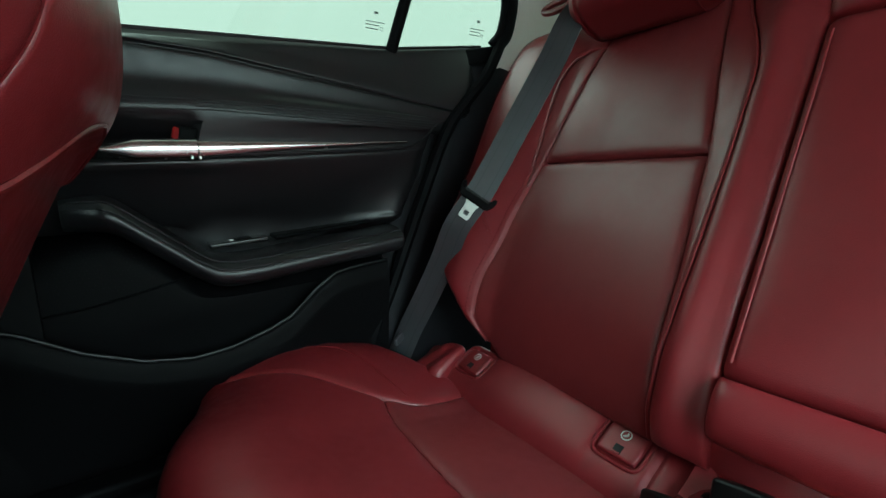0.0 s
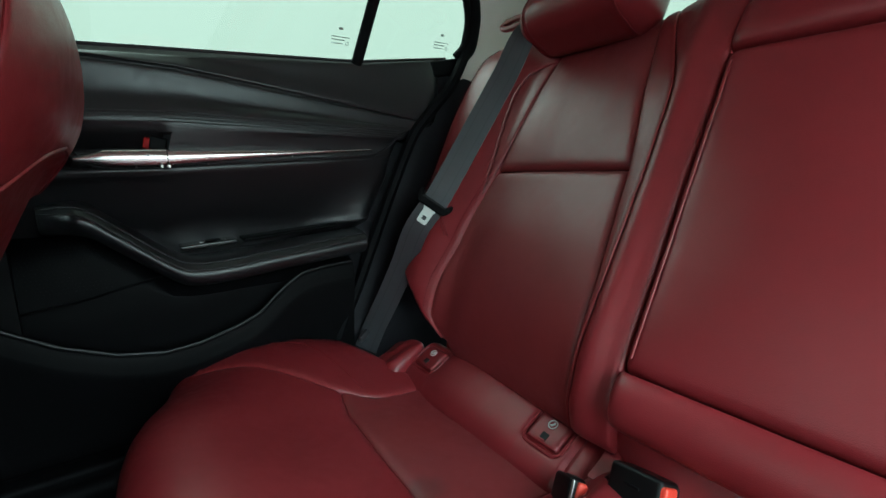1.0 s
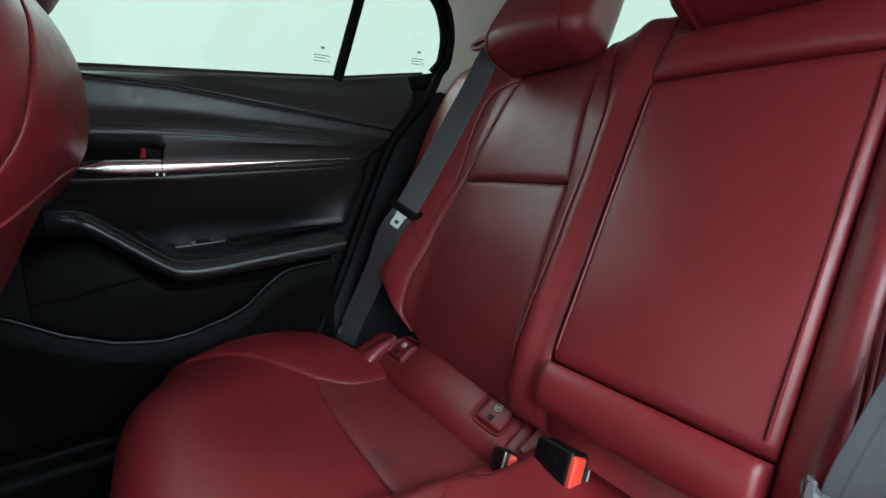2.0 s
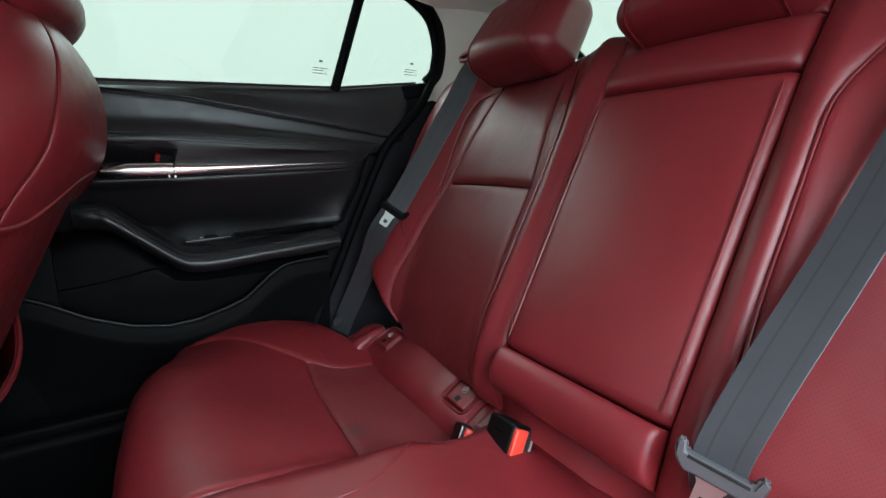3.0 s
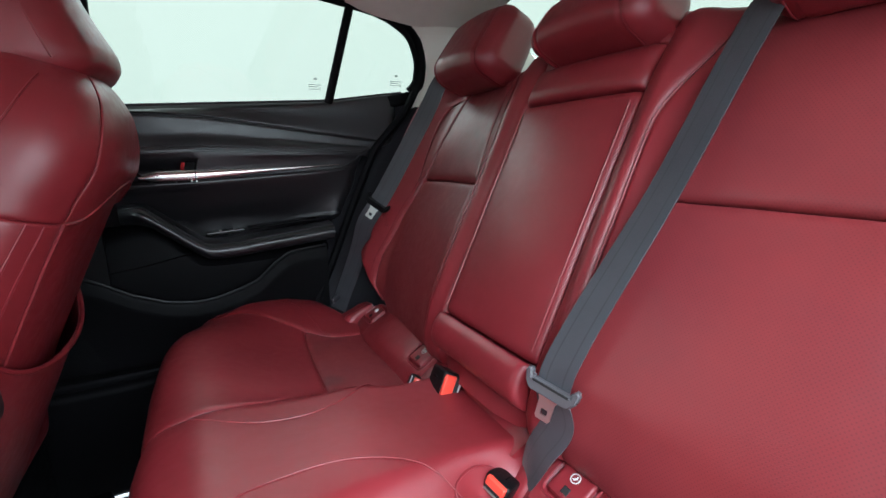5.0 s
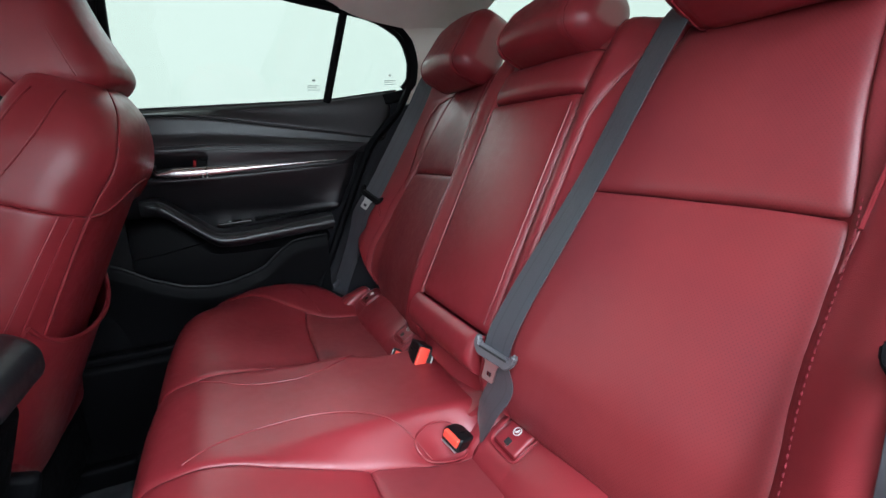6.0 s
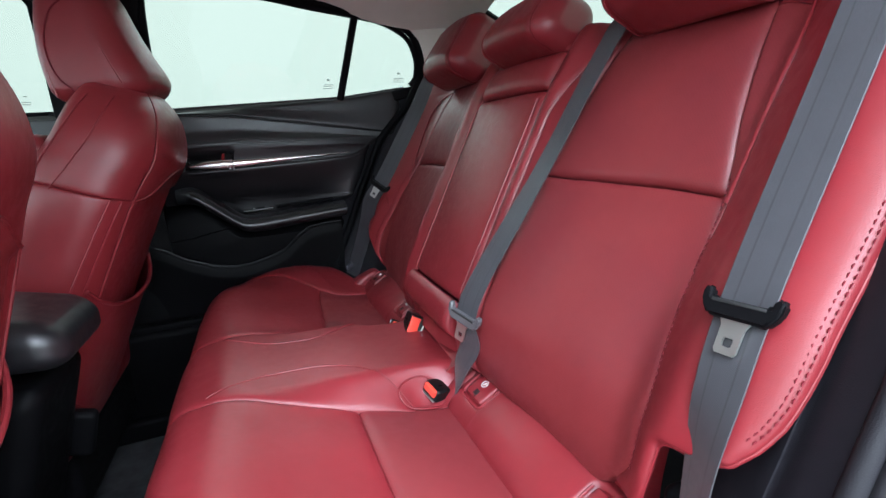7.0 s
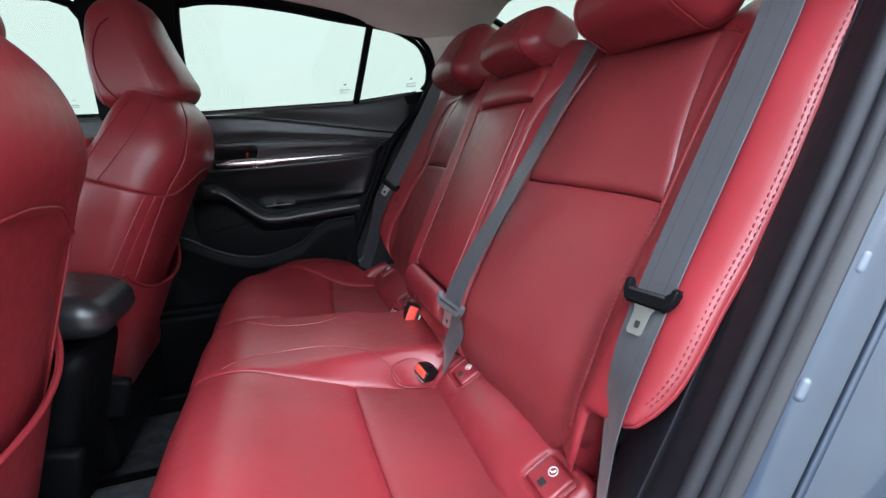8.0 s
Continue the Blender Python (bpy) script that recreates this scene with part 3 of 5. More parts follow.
    arc = [(p.x + 0.014 * max(0, min(1, (p.x - 0.05) / 0.1)), p.z + 0.009 * max(0, min(1, (p.z - 0.95) / 0.1))) for p in edge]
    def bar_x(z):
        return -0.036 + 0.058 * (z - 0.925) / 0.25
    front = [(-0.60, 0.895)] + [q for q in arc if q[0] < bar_x(q[1])] + [(bar_x(1.155), 1.155), (bar_x(0.92), 0.92)]
    back = [(bar_x(0.92), 0.92), (bar_x(1.15), 1.15)] + [q for q in arc if q[0] > bar_x(q[1])] + [(0.212, 0.955)]
    glass(front, "green-tinted main pane")
    glass(back, "green-tinted quarter pane")
    # etched marks on the glass: unreadable, so plain bars
    for cx, cz in ((-0.070, 0.963), (0.158, 0.982)):
        for k, (w, dz) in enumerate(((0.010, 0.021), (0.036, 0.007), (0.026, 0.002), (0.024, -0.004))):
            bm = rbox((w / 2 * (1 if k else 0.8), 0.0004, 0.0007 if k else 0.0022), 0.0002, 1, inner=1)
            z = cz + dz
            part("glass_mark", placed(bm, Matrix.Translation((cx - (0.036 - w) / 2 * (1 if k else 0), side * (wall_y(z) + 0.0015), z))), grey_print, win)
        bm = bmesh.new()
        ring = [(cx + 0.013 + 0.003 * math.cos(a), side * (wall_y(cz) + 0.0015), cz - 0.003 + 0.003 * math.sin(a)) for a in [2 * math.pi * k / 10 for k in range(10)]]
        tube(bm, ring, 0.0005, 4, closed=True, up=(0, 1, 0))
        part("glass_mark", bm, grey_print, win)
    return door


rear_door(1, "door_1")

# rear edge seal of the closed door and the black trim beside the seat
bm = bmesh.new()
tube(bm, spline([(x + 0.012, 0.690, z) for z, x in REAR_EDGE], 4), 0.012, 8, up=(0, 1, 0))
tagged(finish(bm, "trim", rubber, None), "black rubber seal along the rear door edge", "seal", kind="structure")

def side_trim(u, v):
    z = 0.10 + 0.84 * u
    x = line(REAR_EDGE, z) - 0.03 + 0.34 * v
    return Vector((x, curve([(0, 0.735), (0.12, 0.712), (0.2, 0.695), (0.6, 0.672), (1, 0.66)], v), z))


tagged(finish(sheet([i / 30 for i in range(31)], [i / 24 for i in range(25)], side_trim, (0, 0.03, 0)), "wall_east", grey_trim, None), "black plastic trim between door and rear seat", "side trim", kind="structure")

# B pillar and front door of the far side, and the plain near front side
for side in (1, -1):
    def bpillar(u, v):
        z = 0.24 + 0.99 * u
        lean = line([(0.24, 0.0), (0.93, 0.0), (1.23, 0.06)], z)
        x = -0.78 + lean * 0.4 + (0.20 + lean * 0.6) * v
        y = (0.715 if z < 0.93 else wall_y(z)) - 0.02 - 0.015 * math.sin(math.pi * v)
        return Vector((x, side * y, z))
    bm = sheet([i / 24 for i in range(25)], [i / 10 for i in range(11)], bpillar, (0, side * 0.05, 0))
    tagged(finish(bm, "pillar_trim", black_plastic, None), "black plastic trim on the middle door pillar", "pillar trim", kind="structure")
    fd = thing("door_2", (-1.2, side * 0.72, 0.22), "black front car door, closed, with tinted window", "car door", kind="structure")
    def fskin(u, v):
        z = 0.22 + (belt_z(-1.2) - 0.22) * v
        return Vector((-1.75 + 0.97 * u, side * (0.705 - 0.03 * math.sin(math.pi * v) + 0.01 * math.cos(6 * math.pi * v)), z + 0.02 * u * v))
    part("inner_panel", sheet([i / 12 for i in range(13)], [i / 24 for i in range(25)], fskin, (0, side * 0.05, 0)), black_plastic, fd)
    poly = [(-1.72, 0.88), (-0.785, 0.89), (-0.755, 1.14), (-0.775, 1.18), (-0.82, 1.195), (-1.0, 1.195), (-1.35, 1.12)]
    bm = bmesh.new()
    fr = [bm.verts.new((x, side * (wall_y(z) + 0.003), z)) for x, z in poly]
    bk = [bm.verts.new((x, side * (wall_y(z) + 0.007), z)) for x, z in poly]
    bm.faces.new(fr)
    bm.faces.new(list(reversed(bk)))
    for i in range(len(fr)):
        j = (i + 1) % len(fr)
        bm.faces.new((fr[i], fr[j], bk[j], bk[i]))
    ob = part("pane", bm, pane if side > 0 else clear_pane, fd, "window pane")
    bm = bmesh.new()
    tube(bm, [(x, side * (wall_y(z) - 0.002), z) for x, z in poly], 0.012, 8, up=(0, 1, 0), closed=True)
    part("window_frame", bm, rubber, fd)
    for cx in (-0.84,):
        for w, dz in ((0.008, 0.02), (0.02, 0.006), (0.018, 0.0)):
            bm = rbox((w / 2, 0.0004, 0.0008), 0.0002, 1, inner=1)
            part("glass_mark", placed(bm, Matrix.Translation((cx, side * (wall_y(0.93) + 0.001), 0.925 + dz))), grey_print, fd)

# windscreen and bulkhead close the cabin in front
bm = sheet([i / 6 for i in range(7)], [i / 8 for i in range(9)], lambda u, v: Vector((-2.2 + 0.75 * u, -0.62 + 1.24 * v, 0.85 + 0.36 * u)), (-0.003, 0, 0.004))
ob = tagged(finish(bm, "window_2", clear_pane, None), "clear windscreen glass at the front", "window", kind="structure")
bm = rbox((0.28, 0.70, 0.42), 0.06, 4)
tagged(finish(placed(bm, Matrix.Translation((-1.98, 0, 0.42))), "wall_front", black_plastic, None), "black dashboard and bulkhead closing the cabin", "dashboard", kind="structure")
bm = rbox((0.02, 0.70, 0.62), 0.015, 3)
tagged(finish(placed(bm, pose(0.375, 0, 0.32, 0, 10, 0)), "wall_rear", black_plastic, None), "black panel behind the rear backrest", "panel", kind="structure")

# ---- near door opening: jamb, seal and painted body ----
JAMB = [(0.10, -0.16), (0.25, -0.125), (0.40, -0.065), (0.54, 0.0), (0.65, 0.047), (0.77, 0.098), (0.89, 0.143), (1.0, 0.182), (1.08, 0.185), (1.13, 0.12)]


def jamb_x(z):
    return line(JAMB, z)


zz = [0.10 + 1.03 * k / 40 for k in range(41)]


def band(profile, name, mat, label, category, kind="structure"):
    """Sweeps a section of (behind the opening's edge, outward) points up the rear edge of the opening."""
    profile = [(p.x, p.y) for p in spline([(a, b, 0) for a, b in profile], 4)]
    def f(u, v):
        z = 0.10 + 1.03 * u
        k = v * (len(profile) - 1)
        i = min(int(k), len(profile) - 2)
        a, b = profile[i], profile[i + 1]
        t = k - i
        return Vector((jamb_x(z) + a[0] + (b[0] - a[0]) * t, -(a[1] + (b[1] - a[1]) * t) + 0.30 * max(0, z - 0.93), z))
    return tagged(finish(sheet([i / 60 for i in range(61)], [i / (len(profile) - 1) for i in range(len(profile))], f, (0.02, 0.01, 0)), name, mat, None), label, category, kind=kind)


def opening_trim(u, v):
    """Runs from behind the seat's bolster out to the door seal, with a soft fold half way."""
    z = 0.10 + 1.03 * u
    lean = 0.30 * max(0, z - 0.93)
    rear = -0.0055 + 0.441 * (z - 0.51) / 0.8975 + 0.027
    a, b = Vector((rear + 0.030, -0.570 + lean, z)), Vector((jamb_x(z) + 0.002, -0.684 + lean, z))
    p = a.lerp(b, v)
    fold = curve([(0.0, 0.0), (0.35, 0.004), (0.52, 0.012), (0.60, 0.004), (0.70, 0.010), (0.88, 0.006), (1.0, 0.0)], v)
    return p + Vector((-0.75, -0.65, 0)) * fold


tagged(finish(sheet([i / 60 for i in range(61)], [i / 30 for i in range(31)], opening_trim, (0.02, 0.01, 0)), "wall_west", grey_trim, None), "dark grey plastic trim beside the rear seat at the door opening", "side trim", kind="structure")
bm = bmesh.new()
tube(bm, [(jamb_x(z) + 0.003, -0.688 + 0.30 * max(0, z - 0.93), z) for z in zz], 0.0075, 10, up=(0, 1, 0))
tube(bm, [(jamb_x(z) + 0.010, -0.699 + 0.30 * max(0, z - 0.93), z) for z in zz], 0.0065, 10, up=(0, 1, 0))
tagged(finish(bm, "trim", seal_rubber, None), "black rubber door seal round the opening", "seal", kind="structure")
band([(0.012, 0.704), (0.012, 0.709), (0.015, 0.714), (0.019, 0.717)], "jamb", flange_paint, "grey painted flange beside the door seal", "door jamb")
body = band([(0.017, 0.7165), (0.023, 0.722), (0.032, 0.738), (0.046, 0.760), (0.062, 0.774), (0.078, 0.781), (0.092, 0.794), (0.125, 0.806), (0.2, 0.815), (0.5, 0.830), (0.9, 0.825)], "body_side", paint, "blue-grey metallic painted body side behind the door opening", "car body")
# raised ridge added along the body's crease, shaped to catch a streak of highlight
bm = bmesh.new()
tube(bm, [(jamb_x(z) + 0.0325, -0.7385 + 0.30 * max(0, z - 0.93), z) for z in zz], 0.0030, 10, up=(0, 1, 0))
part("crease_ridge", bm, paint, body)
# small stops on the body edge, their glint painted as a paler tone
for z, dx, out in ((0.706, 0.030, 0.722), (0.617, 0.028, 0.722)):
    bm = rbox((0.005, 0.005, 0.010), 0.0048, 5)
    ob = part("stopper", placed(bm, pose(jamb_x(z) + dx - 0.005, -out + 0.0042, z, 0, 24, 0)), glint_rubber, body, "rubber stop, its highlight put into the pale colour")
bm = bmesh.new()
tube(bm, spline([(0.12, -0.66, 1.13), (-0.1, -0.645, 1.19), (-0.45, -0.63, 1.225), (-0.9, -0.64, 1.21), (-1.45, -0.66, 1.17)], 8), 0.035, 10)
tagged(finish(bm, "roof_rail", paint, None), "blue-grey painted roof rail above the open door", "roof rail", kind="structure")


# added black blocks: one shuts out the bright gap, one covers the roll's end
bm = rbox((0.20, 0.045, 0.16), 0.02, 4)
tagged(finish(placed(bm, Matrix.Translation((0.09, -0.660, 0.19))), "trim", black_plastic, None), "plain black block added to close the gap beside the rear seat", "trim", kind="structure")
bm = rbox((0.050, 0.040, 0.090), 0.012, 4)
tagged(finish(placed(bm, Matrix.Translation((0.068, -0.584, 0.365))), "trim", black_plastic, None), "black plastic filler behind the belt notch", "trim", kind="structure")


# ---- rear backrest ----
BO, BU, BN = Vector((-0.0055, 0, 0.51)), Vector((0.441, 0, 0.8975)), Vector((-0.8975, 0, 0.441))


def on_back(y, s, d):
    return BO + BU * s + BN * d + Vector((0, y, 0))


def back_depth(y, s):
    """How far the backrest stands before its plane: dished seats between raised wings and bolsters."""
    y = abs(y)
    d = curve([(0.0, 0.0), (0.13, 0.0), (0.16, 0.006), (0.19, -0.006), (0.26, -0.022), (0.40, -0.036), (0.482, -0.036), (0.515, -0.022), (0.565, 0.004), (0.612, 0.006), (0.645, 0.000), (0.665, -0.02)], y)
    side = curve([(0.14, 0.0), (0.24, 1.0)], y)
    d += side * curve([(-0.08, -0.012), (0.03, 0.004), (0.13, 0.006), (0.24, -0.002), (0.35, 0.0), (0.48, -0.012), (0.56, -0.06)], s)
    d += (1 - side) * curve([(0.40, 0.0), (0.50, -0.015), (0.58, -0.07)], s)
    d -= curve([(0.09, 0.0), (0.112, 0.042), (0.19, 0.040), (0.25, 0.026), (0.50, 0.020)], y) * curve([(-0.105, 1.0), (-0.06, 0.25), (0.0, 0.0)], s)
    return d


def inner_y(s):
    return curve([(-0.08, 0.186), (0.05, 0.186), (0.24, 0.202), (0.36, 0.222), (0.50, 0.250)], s)


def wing_y(s):
    return min(curve([(-0.08, 0.180), (0.05, 0.176), (0.17, 0.171), (0.33, 0.170), (0.46, 0.212), (0.52, 0.232)], s), inner_y(s) - 0.004)


def outer_y(s):
    return curve([(-0.10, 0.462), (-0.080, 0.480), (-0.062, 0.505), (-0.035, 0.522), (0.01, 0.521), (0.10, 0.508), (0.17, 0.502), (0.25, 0.492), (0.36, 0.470), (0.50, 0.448)], s)


def shoulder_y(s):
    return curve([(0.20, 0.502), (0.30, 0.505), (0.40, 0.508), (0.455, 0.500), (0.472, 0.475)], s)


def rim_y(s):
    return line([(0.021, 0.580), (0.03, 0.606), (0.045, 0.621), (0.065, 0.630), (0.09, 0.635), (0.12, 0.636), (0.30, 0.636), (0.45, 0.629), (0.55, 0.610)], s)


def edge_y(s):
    """The bolster's outer outline: a narrow tail, the belt notch, then the full width."""
    return line([(-0.08, 0.540), (-0.05, 0.552), (0.002, 0.557), (0.008, 0.562), (0.0115, 0.572), (0.0140, 0.590), (0.018, 0.607), (0.026, 0.620), (0.045, 0.631), (0.065, 0.639), (0.09, 0.643), (0.12, 0.645), (0.30, 0.645), (0.45, 0.638), (0.55, 0.619)], s)


def slope_y(s):
    """The outline on the closed-door side, which slants in behind the belt."""
    return line([(-0.10, 0.475), (-0.075, 0.497), (-0.05, 0.532), (-0.02, 0.558), (0.018, 0.602), (0.06, 0.626), (0.10, 0.638), (0.17, 0.643), (0.30, 0.645), (0.45, 0.638), (0.55, 0.619)], s)


def pad(side, ya, yb, sa, sb, deep=0.009, wide=0.016, puff=0.004, nu=14, nv=34, lift=0.0, thick=0.03, rows=None, inner=1.0, tuck=0.0):
    """A padded panel of the backrest between the curves ya(s) and yb(s), from sa to sb."""
    lo, hi = (q(0.5) if callable(q) else q for q in (sa, sb))
    sm = (lo + hi) / 2
    us, vs = steps(max(abs(yb(sm) - ya(sm)), 0.034), nu), rows or steps(hi - lo, nv)

    def f(u, v):
        s0, s1 = (q(u) if callable(q) else q for q in (sa, sb))
        s = s0 + (s1 - s0) * v
        a, b = ya(s), yb(s)
        y = a + (b - a) * u
        w = abs(b - a)
        e = min(u * w, (1 - u) * w)
        g = min(v, 1 - v) * (s1 - s0)
        d = back_depth(y, s) + lift + puff * math.sin(math.pi * u) * math.sin(math.pi * min(max(v, 0), 1)) ** 0.5
        d -= dip(e, deep, wide) * (inner if u < 0.5 else 1.0) + dip(g, deep, wide)
        d += soft(side * y, s, 2) + 0.0007 * math.exp(-e / 0.018) * noise.noise((s * 45, side * 7 + y * 3, 1))
        return on_back(side * y, s, d)
    return sheet(us, vs, f, -BN * thick + Vector((0, -side * tuck, 0)))


def cross_seam(u):
    """The bowed seam across a seat's back."""
    return curve([(0.0, 0.2465), (0.35, 0.2525), (0.68, 0.2545), (1.0, 0.2505)], u)


def seam_line(side, fn, sa, sb, d=0.0, n=40):
    return [on_back(side * fn(s), s, back_depth(fn(s), s) + d) for s in [sa + (sb - sa) * k / n for k in range(n + 1)]]


backrest = thing("rear_seat", (-0.2, 0, 0.03), "red leather rear bench seat with perforated panels and stitched seams", "car seat")

# the core behind the pads closes every joint
bm = sheet([i / 30 for i in range(31)], [i / 16 for i in range(17)], lambda u, v: on_back(-0.605 + 1.21 * u, 0.05 + 0.44 * v, back_depth(-0.605 + 1.21 * u, 0.05 + 0.44 * v) - 0.022), -BN * 0.03)
part("core", bm, leather, backrest)
bm = sheet([i / 30 for i in range(31)], [i / 10 for i in range(11)], lambda u, v: on_back(-0.50 + 1.00 * u, -0.10 + 0.15 * v, back_depth(-0.50 + 1.00 * u, -0.10 + 0.15 * v) - 0.024), -BN * 0.05)
part("core", bm, leather, backrest)

for side in (1, -1):
    part("seat_panel", pad(side, inner_y, outer_y, -0.100, cross_seam, puff=0.006, nu=22), leather_holes, backrest)
    part("upper_panel", pad(side, inner_y, outer_y, lambda u: cross_seam(u) + 0.001, 0.515, puff=0.005, nu=22), leather_holes, backrest)
    part("wing", pad(side, wing_y, inner_y, -0.098, 0.515, deep=0.004, wide=0.006, puff=0.002, nu=6), leather, backrest)
    part("inner_wing", pad(side, lambda s: 0.118 if side > 0 else 0.134, wing_y, -0.098, 0.515, deep=0.006, wide=0.010, puff=0.003, nu=8), leather, backrest)
    # outer bolster: upper part, shoulder insert and tail below the belt notch
    part("shoulder_insert", pad(side, outer_y, lambda s: max(shoulder_y(s), outer_y(s) + 0.003), 0.20, 0.475, deep=0.003, wide=0.006, puff=0.0, nu=6), leather_holes, backrest)
    def bolster_in(s):
        return max(outer_y(s), shoulder_y(s) if 0.2 < s < 0.475 else 0)
    sv = [-0.075 + 0.070 * k / 9 for k in range(9)] + [-0.005 + 0.06 * k / 30 for k in range(30)] + [0.055 + 0.495 * k / 34 for k in range(35)]
    rim_edge = edge_y if side < 0 else slope_y
    part("bolster", pad(side, bolster_in, rim_edge, -0.075, 0.550, deep=0.007, wide=0.012, puff=0.004, nu=18, thick=0.022, inner=0.35, tuck=0.03, rows=[(q + 0.075) / 0.625 for q in sv]), leather, backrest, "raised side bolster with a notch for the belt")
    bm = bmesh.new()
    tube(bm, [on_back(side * (rim_edge(q) - 0.001), q, back_depth(rim_edge(q), q) - 0.0075) for q in sv], 0.0022, 8, up=BN)
    part("piping", bm, leather, backrest)
    for off in (0.0015, 0.0058):
        pts = [on_back(side * (rim_y(q) + off), q, back_depth(rim_y(q) + off, q) + (0.0022 if off < 0 else 0.0)) for q in [(0.05 if side < 0 else 0.17) + (0.48 if side < 0 else 0.36) * k / 40 for k in range(41)]]
        part("stitching", stitches(pts, BN), thread, backrest)
    pts = [p + BN * 0.003 for p in seam_line(side, lambda s: outer_y(s) + 0.007, -0.04, 0.27)]
    part("stitching", stitches(pts, BN), thread, backrest)
    bm = bmesh.new()
    tube(bm, [p + BN * 0.0006 for p in seam_line(side, wing_y, 0.02, 0.50)], 0.0015, 6, up=BN)
    part("piping", bm, leather, backrest)
    bm = bmesh.new()
    tube(bm, [p + BN * 0.0012 for p in seam_line(side, lambda s: max(shoulder_y(s), outer_y(s) + 0.003), 0.24, 0.475)], 0.002, 6, up=BN)
    part("piping", bm, leather, backrest)

for off in (0.0, 0.006):
    bm = bmesh.new()
    tube(bm, [on_back(p.x + off, p.y, back_depth(p.x + off, p.y) + 0.0035) for p in spline([(0.572, 0.21, 0), (0.568, 0.188, 0), (0.556, 0.16, 0), (0.541, 0.13, 0), (0.524, 0.105, 0)], 6)], 0.0011, 6, up=BN)
    part("piping", bm, leather, backrest)

# centre: fold-down armrest panel, its foot and the block above
arm = part("centre_armrest", pad(1, lambda s: -0.133, lambda s: 0.117, -0.004, 0.394, deep=0.012, wide=0.018, puff=0.008, nu=18, lift=0.004), leather, backrest, "folded-up centre armrest")
for ya in (-0.124, 0.108):
    bm = bmesh.new()
    tube(bm, [on_back(ya, s, back_depth(ya, s) + 0.0052) for s in [0.012 + 0.362 * k / 20 for k in range(21)]], 0.0015, 6, up=BN)
    part("piping", bm, leather, arm)
bm = bmesh.new()
foot = [(-0.004, -0.008), (0.010, -0.004), (0.018, -0.014), (0.020, -0.030), (0.016, -0.048), (0.004, -0.062), (-0.02, -0.068)]
cut = spline([(d, s, 0) for d, s in foot], 4)
def footer(u, v):
    c = cut[round(v * (len(cut) - 1))]
    y = -0.132 + 0.246 * u
    e = min(u, 1 - u) * 0.246
    return on_back(y, c.y, c.x - dip(e, 0.012, 0.014))
part("armrest_foot", sheet(steps(0.246, 16), [i / (len(cut) - 1) for i in range(len(cut))], footer, -BN * 0.03), leather, backrest)
part("top_block", pad(1, lambda s: -0.132, lambda s: 0.120, 0.397, 0.470, deep=0.014, wide=0.022, puff=0.006, nu=18, nv=12, lift=0.008), leather, backrest)
part("centre_top", pad(1, lambda s: -0.133, lambda s: 0.120, 0.470, 0.53, deep=0.006, wide=0.012, puff=0.002, nu=18, nv=8), leather, backrest)
# short skirt below the armrest, down to the cushion
bm = sheet([i / 16 for i in range(17)], [i / 10 for i in range(11)], lambda u, v: Vector((0.022 - 0.062 * v, -0.130 + 0.26 * u, 0.428 - 0.046 * v - 0.006 * math.sin(math.pi * v))), (0.03, 0, -0.03))
part("skirt", bm, leather, backrest)

# padded ledge with the anchor covers
ROLL = spline([(0.045, 0, 0.372), (0.034, 0, 0.388), (0.020, 0, 0.396), (0.004, 0, 0.391), (-0.014, 0, 0.381), (-0.032, 0, 0.370), (-0.047, 0, 0.357), (-0.057, 0, 0.342), (-0.060, 0, 0.318)], 8)
ROLL_RUN = [0.0]
for p, q in zip(ROLL, ROLL[1:]):
    ROLL_RUN.append(ROLL_RUN[-1] + (q - p).length)
COVER_Y, COVER_AT, COVER_HALF = (0.212, 0.497), 0.068, (0.029, 0.025)


def on_roll(y, run, lift=0.0):
    """A point of the ledge at the distance run from its rear edge, and the upward way along it and its normal."""
    i = max(0, min(len(ROLL) - 2, int(np.searchsorted(ROLL_RUN, run)) - 1))
    t = (run - ROLL_RUN[i]) / (ROLL_RUN[i + 1] - ROLL_RUN[i])
    a, b = ROLL[max(i - 1, 0)], ROLL[min(i + 2, len(ROLL) - 1)]
    up = (a - b).normalized()
    n = Vector((-up.z, 0, up.x))
    p = ROLL[i].lerp(ROLL[i + 1], t) + n * lift
    return Vector((p.x, y, p.z)), up, n


def from_cover(y, run):
    """Distance outside the outline of the nearest anchor cover."""
    c = min(COVER_Y, key=lambda q: abs(q - y))
    a, b = abs(y - c) - COVER_HALF[0] + 0.010, abs(run - COVER_AT) - COVER_HALF[1] + 0.010
    return math.hypot(max(a, 0), max(b, 0)) + min(max(a, b), 0) - 0.010


